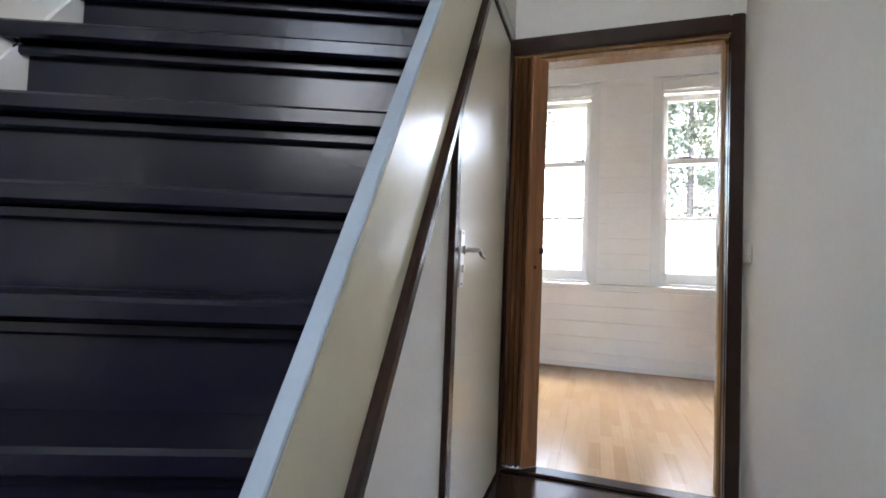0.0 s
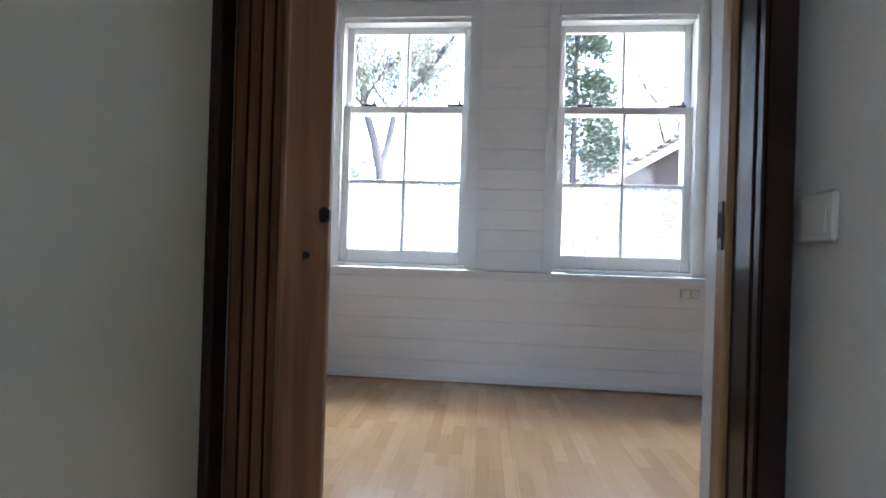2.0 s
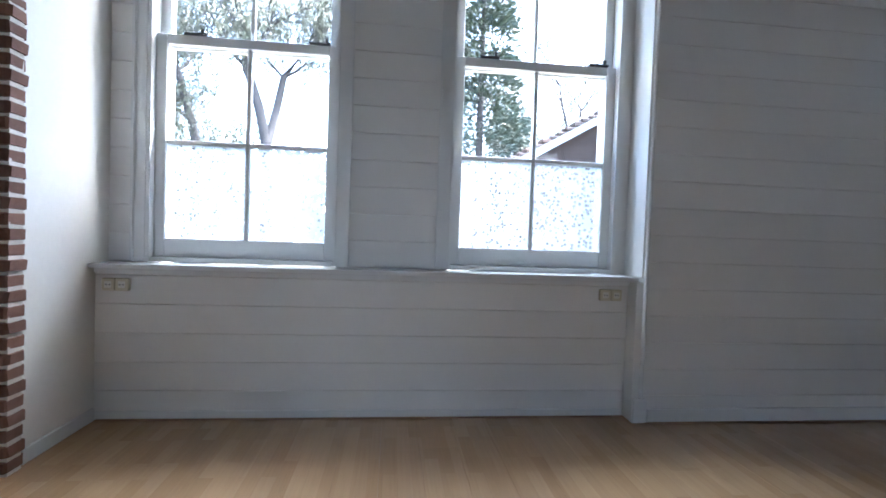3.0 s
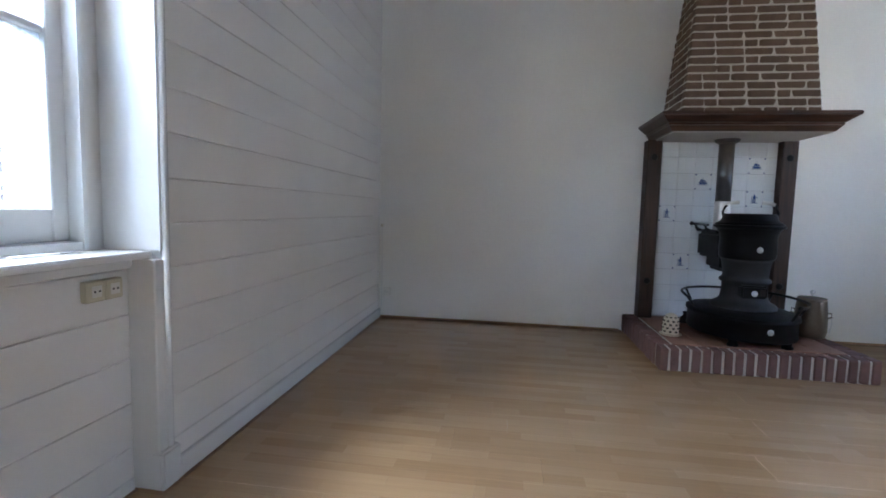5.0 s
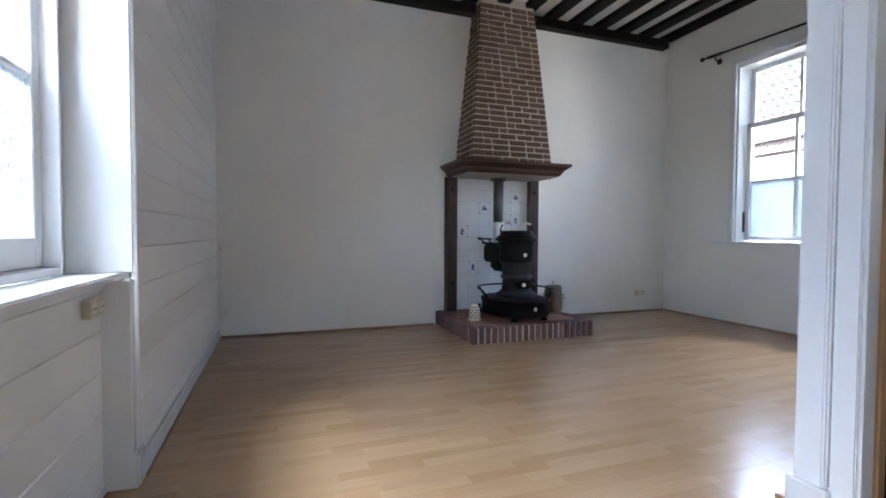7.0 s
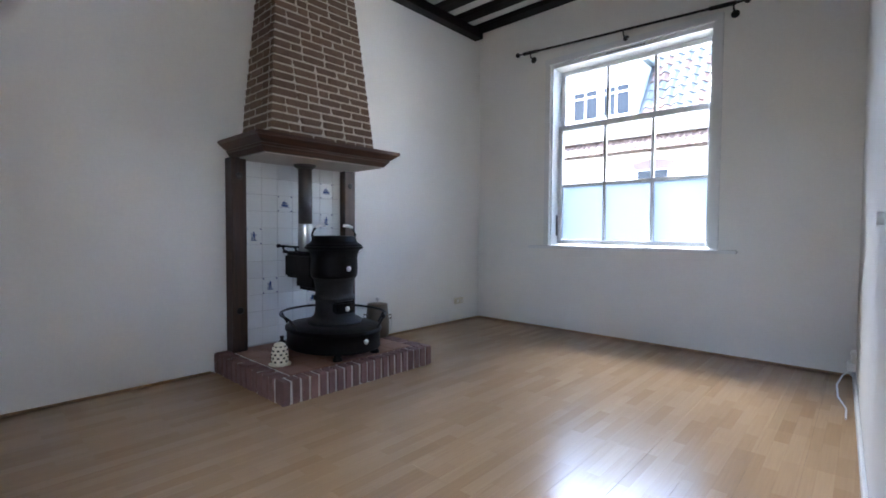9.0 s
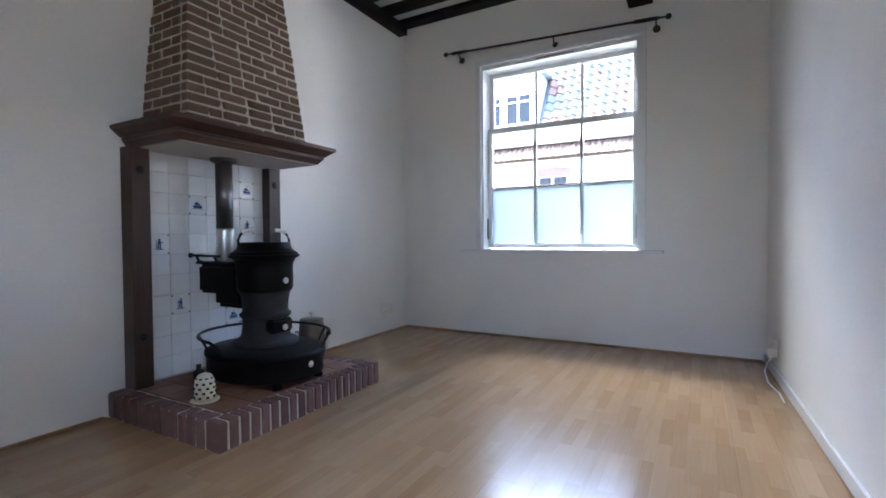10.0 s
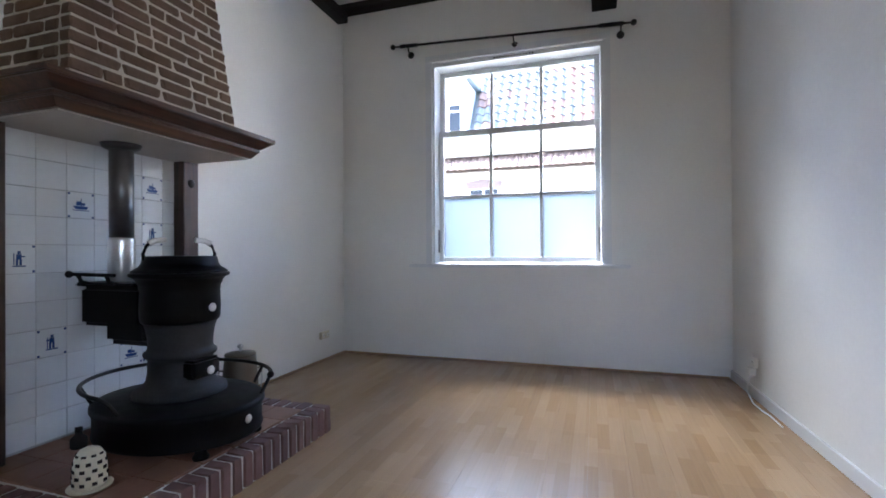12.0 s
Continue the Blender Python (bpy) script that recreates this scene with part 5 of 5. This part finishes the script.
def weeping_tree(at, seed, label):
    """A leaning trunk that forks, twisting limbs, and thin hanging twigs with small leaves."""
    t = thing("tree", at, label, "tree", "garden trees")
    rr = random.Random(seed)
    wood_bm, twigs, tips = bmesh.new(), bmesh.new(), []
    def limb(pts, r, r1, k):
        pts = [Vector(p) for p in pts]
        bm_tube(pts, r, 8 if k == 0 else 5, bm=wood_bm, r1=r1)
        if k >= 3:
            tips.append(pts[-1])
            tips.append(pts[len(pts) // 2])
            return
        for i in range(1, len(pts)):
            for _ in range(2 if k < 2 else 1):
                if k == 0 and i < len(pts) - 4:
                    continue
                d = (pts[i] - pts[i - 1]).normalized()
                d = (d * 0.55 + Vector((rr.uniform(-1, 1), rr.uniform(-0.8, 0.8), rr.uniform(-0.1, 0.75)))).normalized()
                p, q = pts[i], [pts[i]]
                ln = rr.uniform(0.8, 1.5) * (1.0, 0.7, 0.42)[k]
                for j in range(4):
                    d = (d + Vector((rr.uniform(-.3, .3), rr.uniform(-.3, .3), rr.uniform(-.18, .26)))).normalized()
                    p = p + d * ln / 4
                    q.append(p)
                f = 1 - 0.6 * i / len(pts)
                limb(q, max(0.008, r * 0.45 * f), max(0.005, r * 0.2 * f), k + 1)
    x, y, z = at
    limb([(x, y, z), (x + 0.02, y, 1.6), (x - 0.02, y, 3.0), (x - 0.22, y, 3.9), (x - 0.52, y, 4.8), (x - 0.60, y, 5.5), (x - 0.75, y, 6.3), (x - 0.6, y, 7.2)], 0.16, 0.05, 0)
    limb([(x - 0.02, y, 3.0), (x + 0.15, y + 0.2, 4.0), (x + 0.25, y + 0.3, 4.7), (x + 0.75, y + 0.3, 5.4), (x + 1.3, y + 0.3, 6.0), (x + 1.9, y + 0.3, 6.9)], 0.11, 0.04, 0)
    limb([(x - 1.75, y + 0.6, z), (x - 1.7, y + 0.6, 2.4), (x - 1.95, y + 0.6, 3.6), (x - 2.3, y + 0.6, 4.8), (x - 2.6, y + 0.5, 6.0)], 0.15, 0.06, 0)
    part("trunk", wood_bm, BARK, t, "leaning grey trunk and branches")
    verts, faces = [], []
    for e in tips:
        for _ in range(2):
            p = e + Vector((rr.gauss(0, .2), rr.gauss(0, .2), rr.gauss(0, .1)))
            n = rr.choice((2, 3, 4, 6, 11))
            pts = [p + Vector((rr.uniform(-.03, .03), rr.uniform(-.03, .03), -0.075 * i)) for i in range(n + 1)]
            bm_tube(pts, 0.004, 3, bm=twigs, r1=0.002)
            for c in pts:
                for _ in range(2):
                    c2 = c + Vector((rr.gauss(0, .035), rr.gauss(0, .035), rr.gauss(0, .03)))
                    u = Vector((rr.gauss(0, .6), rr.gauss(0, .6), -1)).normalized()
                    w = u.orthogonal().normalized()
                    s_ = rr.uniform(0.022, 0.05)
                    k = len(verts)
                    verts += [c2 + u * s_, c2 + w * s_ * 0.5, c2 - u * s_, c2 - w * s_ * 0.5]
                    faces.append((k, k + 1, k + 2, k + 3))
    part("twigs", twigs, BARK, t)
    me = bpy.data.meshes.new("crown")
    me.from_pydata([v - Vector(at) for v in verts], [], faces)
    me.materials.append(LEAF2)
    cr = new("crown", me)
    cr.parent = t
    tagged(cr, "hanging twigs with sparse small leaves", kind="stuff")


weeping_tree((-2.90, 13.0, -0.25), 3, "half-bare weeping garden tree with a leaning trunk")
tube_tree("tree", (4.6, 17.5, -0.25), 9.0, 14, "distant garden tree with small leaves", LEAF2, 5000, 0.07)
tube_tree("tree", (-9.0, 16.0, -0.25), 10.0, 21, "tall garden tree with sparse leaves", LEAF2, 3500, 0.07)


def conifer(at, h, r, seed):
    t = thing("conifer", at, "tall dense dark green conifer in the garden", "tree", "garden trees")
    part("trunk", bm_tube([Vector(at), Vector(at) + Vector((0, 0, h * 0.95))], 0.14, 8, r1=0.03), BARK, t)
    rr = random.Random(seed)
    verts, faces = [], []
    boughs = [(rr.uniform(0.1, 0.97), rr.uniform(0, 2 * math.pi), rr.uniform(0.75, 1.2)) for _ in range(260)]
    for i in range(24000):
        f, th, reach = rr.choice(boughs)
        along_b = rr.random() ** 0.6
        rad = r * (1 - f ** 2.6) * reach * along_b + 0.05
        th += rr.gauss(0, 0.22)
        c = Vector((rad * math.cos(th), rad * math.sin(th), f * h - 0.35 * along_b ** 2 + rr.gauss(0, .13)))
        u = Vector((math.cos(th), math.sin(th), rr.uniform(-.5, .6))).normalized()
        w = Vector((rr.gauss(0, 1), rr.gauss(0, 1), rr.gauss(0, 1))).normalized()
        s = rr.uniform(0.05, 0.11)
        k = len(verts)
        verts += [c + u * s, c + w * s * 0.5, c - u * s * 0.6, c - w * s * 0.5]
        faces.append((k, k + 1, k + 2, k + 3))
    me = bpy.data.meshes.new("crown")
    me.from_pydata(verts, [], faces)
    me.materials.append(LEAF)
    cr = new("crown", me)
    cr.parent = t
    tagged(cr, "dense feathery green sprays", kind="stuff")


conifer((2.3, 14.0, -0.25), 11.0, 1.35, 2)
conifer((-8.0, 19.0, -0.25), 5.0, 1.6, 5)

def shrub(at, rx, ry, h, n, seed, label):
    t = thing("shrub", at, label, "shrub", "garden shrubs")
    rr = random.Random(seed)
    stems = bmesh.new()
    ends = []
    for i in range(14):
        e = Vector((rr.uniform(-rx, rx), rr.uniform(-ry, ry), h * rr.uniform(0.6, 1.0)))
        bm_tube([Vector((e.x * 0.15, e.y * 0.15, 0)), Vector((e.x * 0.5, e.y * 0.5, e.z * 0.55)), e], 0.03, 5, bm=stems, r1=0.008)
        ends += [e, e * 0.85, e * 0.7]
    bmesh.ops.translate(stems, verts=stems.verts, vec=Vector(at))
    part("stems", stems, BARK, t)
    verts, faces = [], []
    for i in range(n):
        c = rr.choice(ends) + Vector((rr.gauss(0, .28), rr.gauss(0, .28), rr.gauss(0, .3)))
        u = Vector((rr.gauss(0, 1), rr.gauss(0, 1), rr.gauss(0, 1))).normalized()
        w = u.orthogonal().normalized()
        s = rr.uniform(0.035, 0.07)
        k = len(verts)
        verts += [c + u * s, c + w * s * 0.55, c - u * s, c - w * s * 0.55]
        faces.append((k, k + 1, k + 2, k + 3))
    me = bpy.data.meshes.new("crown")
    me.from_pydata(verts, [], faces)
    me.materials.append(LEAF2)
    cr = new("crown", me)
    cr.parent = t
    tagged(cr, "small green leaves", kind="stuff")


shrub((-5.2, 14.6, -0.25), 1.8, 0.7, 4.0, 5000, 31, "tall leafy garden shrub behind the trees")
shrub((-1.6, 16.0, -0.25), 1.5, 0.7, 3.9, 2500, 32, "thin leafy garden shrub")
shrub((4.1, 16.2, -0.25), 1.5, 0.6, 5.6, 2600, 37, "thin twiggy shrub beside the conifer")
shrub((4.6, 18.5, -0.25), 2.0, 0.8, 6.2, 6000, 33, "leafy garden shrub behind the brick shed")

shed = thing("garden_shed", (6.0, 14.0, -0.25), "brick garden house with white bargeboards and a mossy tiled roof", "house")
part("wall", bm_prism([(2.75, -0.25), (9.3, -0.25), (9.3, 2.7), (6.0, 4.55), (2.75, 2.7)], 'y', 12.0, 17.0), SHEDBRICK, shed, "brown brick gable wall")
sr = part("roof", bm_prism([(2.4, 2.52), (6.0, 4.62), (9.6, 2.52), (9.6, 2.62), (6.0, 4.74), (2.4, 2.62)], 'y', 11.75, 17.2), PANB, shed, "mossy clay tile roof")
part("bargeboard", bm_prism([(2.38, 2.40), (6.0, 4.50), (6.0, 4.66), (2.38, 2.58)], 'y', 11.70, 11.74), ZINC, shed, "grey painted bargeboard")
rr = random.Random(2)
for i in range(20):
    f = i / 20
    part("verge_tile", bm_box(2.4 + 3.6 * f, 2.4 + 3.6 * f + 0.22, 11.72, 12.1, 2.64 + 2.1 * f + rr.uniform(0, .03), 2.72 + 2.1 * f + rr.uniform(0, .05), 0.02), PANO if f < 0.3 and rr.random() < 0.6 else PANB, sr)
gwn = part("gable_window", bm_box(4.78, 5.5, 11.97, 11.995, 2.5, 3.35), DARKGLASS, shed)
for bx in (4.70, 5.5):
    part("window_frame", bm_box(bx, bx + 0.09, 11.93, 11.99, 2.45, 3.42), HOUSEW, gwn)
part("window_frame", bm_box(4.70, 5.59, 11.93, 11.988, 3.36, 3.45), HOUSEW, gwn)

# ---- boards of the front wall ----
BH = 0.158
def board_profile():
    """A tongued board: flat face, chamfered lower edge and a narrow open joint."""
    h = BH / 2
    return [(-0.0060, -h + 0.0042), (-0.0062, h - 0.0036), (-0.0020, h - 0.0007), (0.006, h - 0.0007), (0.006, -h + 0.0005), (-0.0018, -h + 0.0005)]
bu = to_mesh("board", bm_prism(board_profile(), 'x', -0.5, 0.5), BOARD)
def boards(x0, x1, yface, z0, z1):
    z = z0
    rr = random.Random(int(x0 * 100 + z0 * 10) + 7)
    while z < z1 - 0.01:
        h = min(BH, z1 - z)
        piece("board", bu, wall_front, ((x0 + x1) / 2, yface + 0.006 + rr.uniform(-0.0003, 0.0003), z + h / 2), (x1 - x0, 1, h / BH))
        z += BH
boards(-1.498, 1.50, YD, 0.0, 0.822)
boards(-1.498, W1X - OPW, YU, 0.856, 2.97)
boards(W1X + OPW, W2X - OPW, YU, 0.856, 2.97)
boards(-1.498, 1.53, YU, 2.995, 3.60)
boards(1.56, XF - 0.001, YR, 0.0, 3.60)

# ---- laminate planks ----
PW, PL = 0.1935, 1.29
pk = to_mesh("plank", bm_box(-PW / 2 + 0.0003, PW / 2 - 0.0003, -PL / 2 + 0.0003, PL / 2 - 0.0003, -0.008, 0.0, 0.0003), LAM)
rnd = random.Random(3)
col = 0
x = -1.50
while x < XF - 0.001:
    w = min(PW, XF - x)
    y = -1.223 if x + w > 0.60 else 1.726
    y -= rnd.uniform(0.1, 1.2)
    ylim = YD if x < 1.5 else YR + 0.01
    ymin = -1.223 if x + w > 0.60 else (1.726 if x > -0.62 and x + w < 0.60 else 1.87)
    while y < ylim:
        a_, b_ = max(y, ymin), min(y + PL, ylim)
        if b_ - a_ > 0.01:
            piece("plank", pk, floor, (x + w / 2, (a_ + b_) / 2, 0.0), (w / PW, (b_ - a_) / PL, 1))
        y += PL
    x += PW
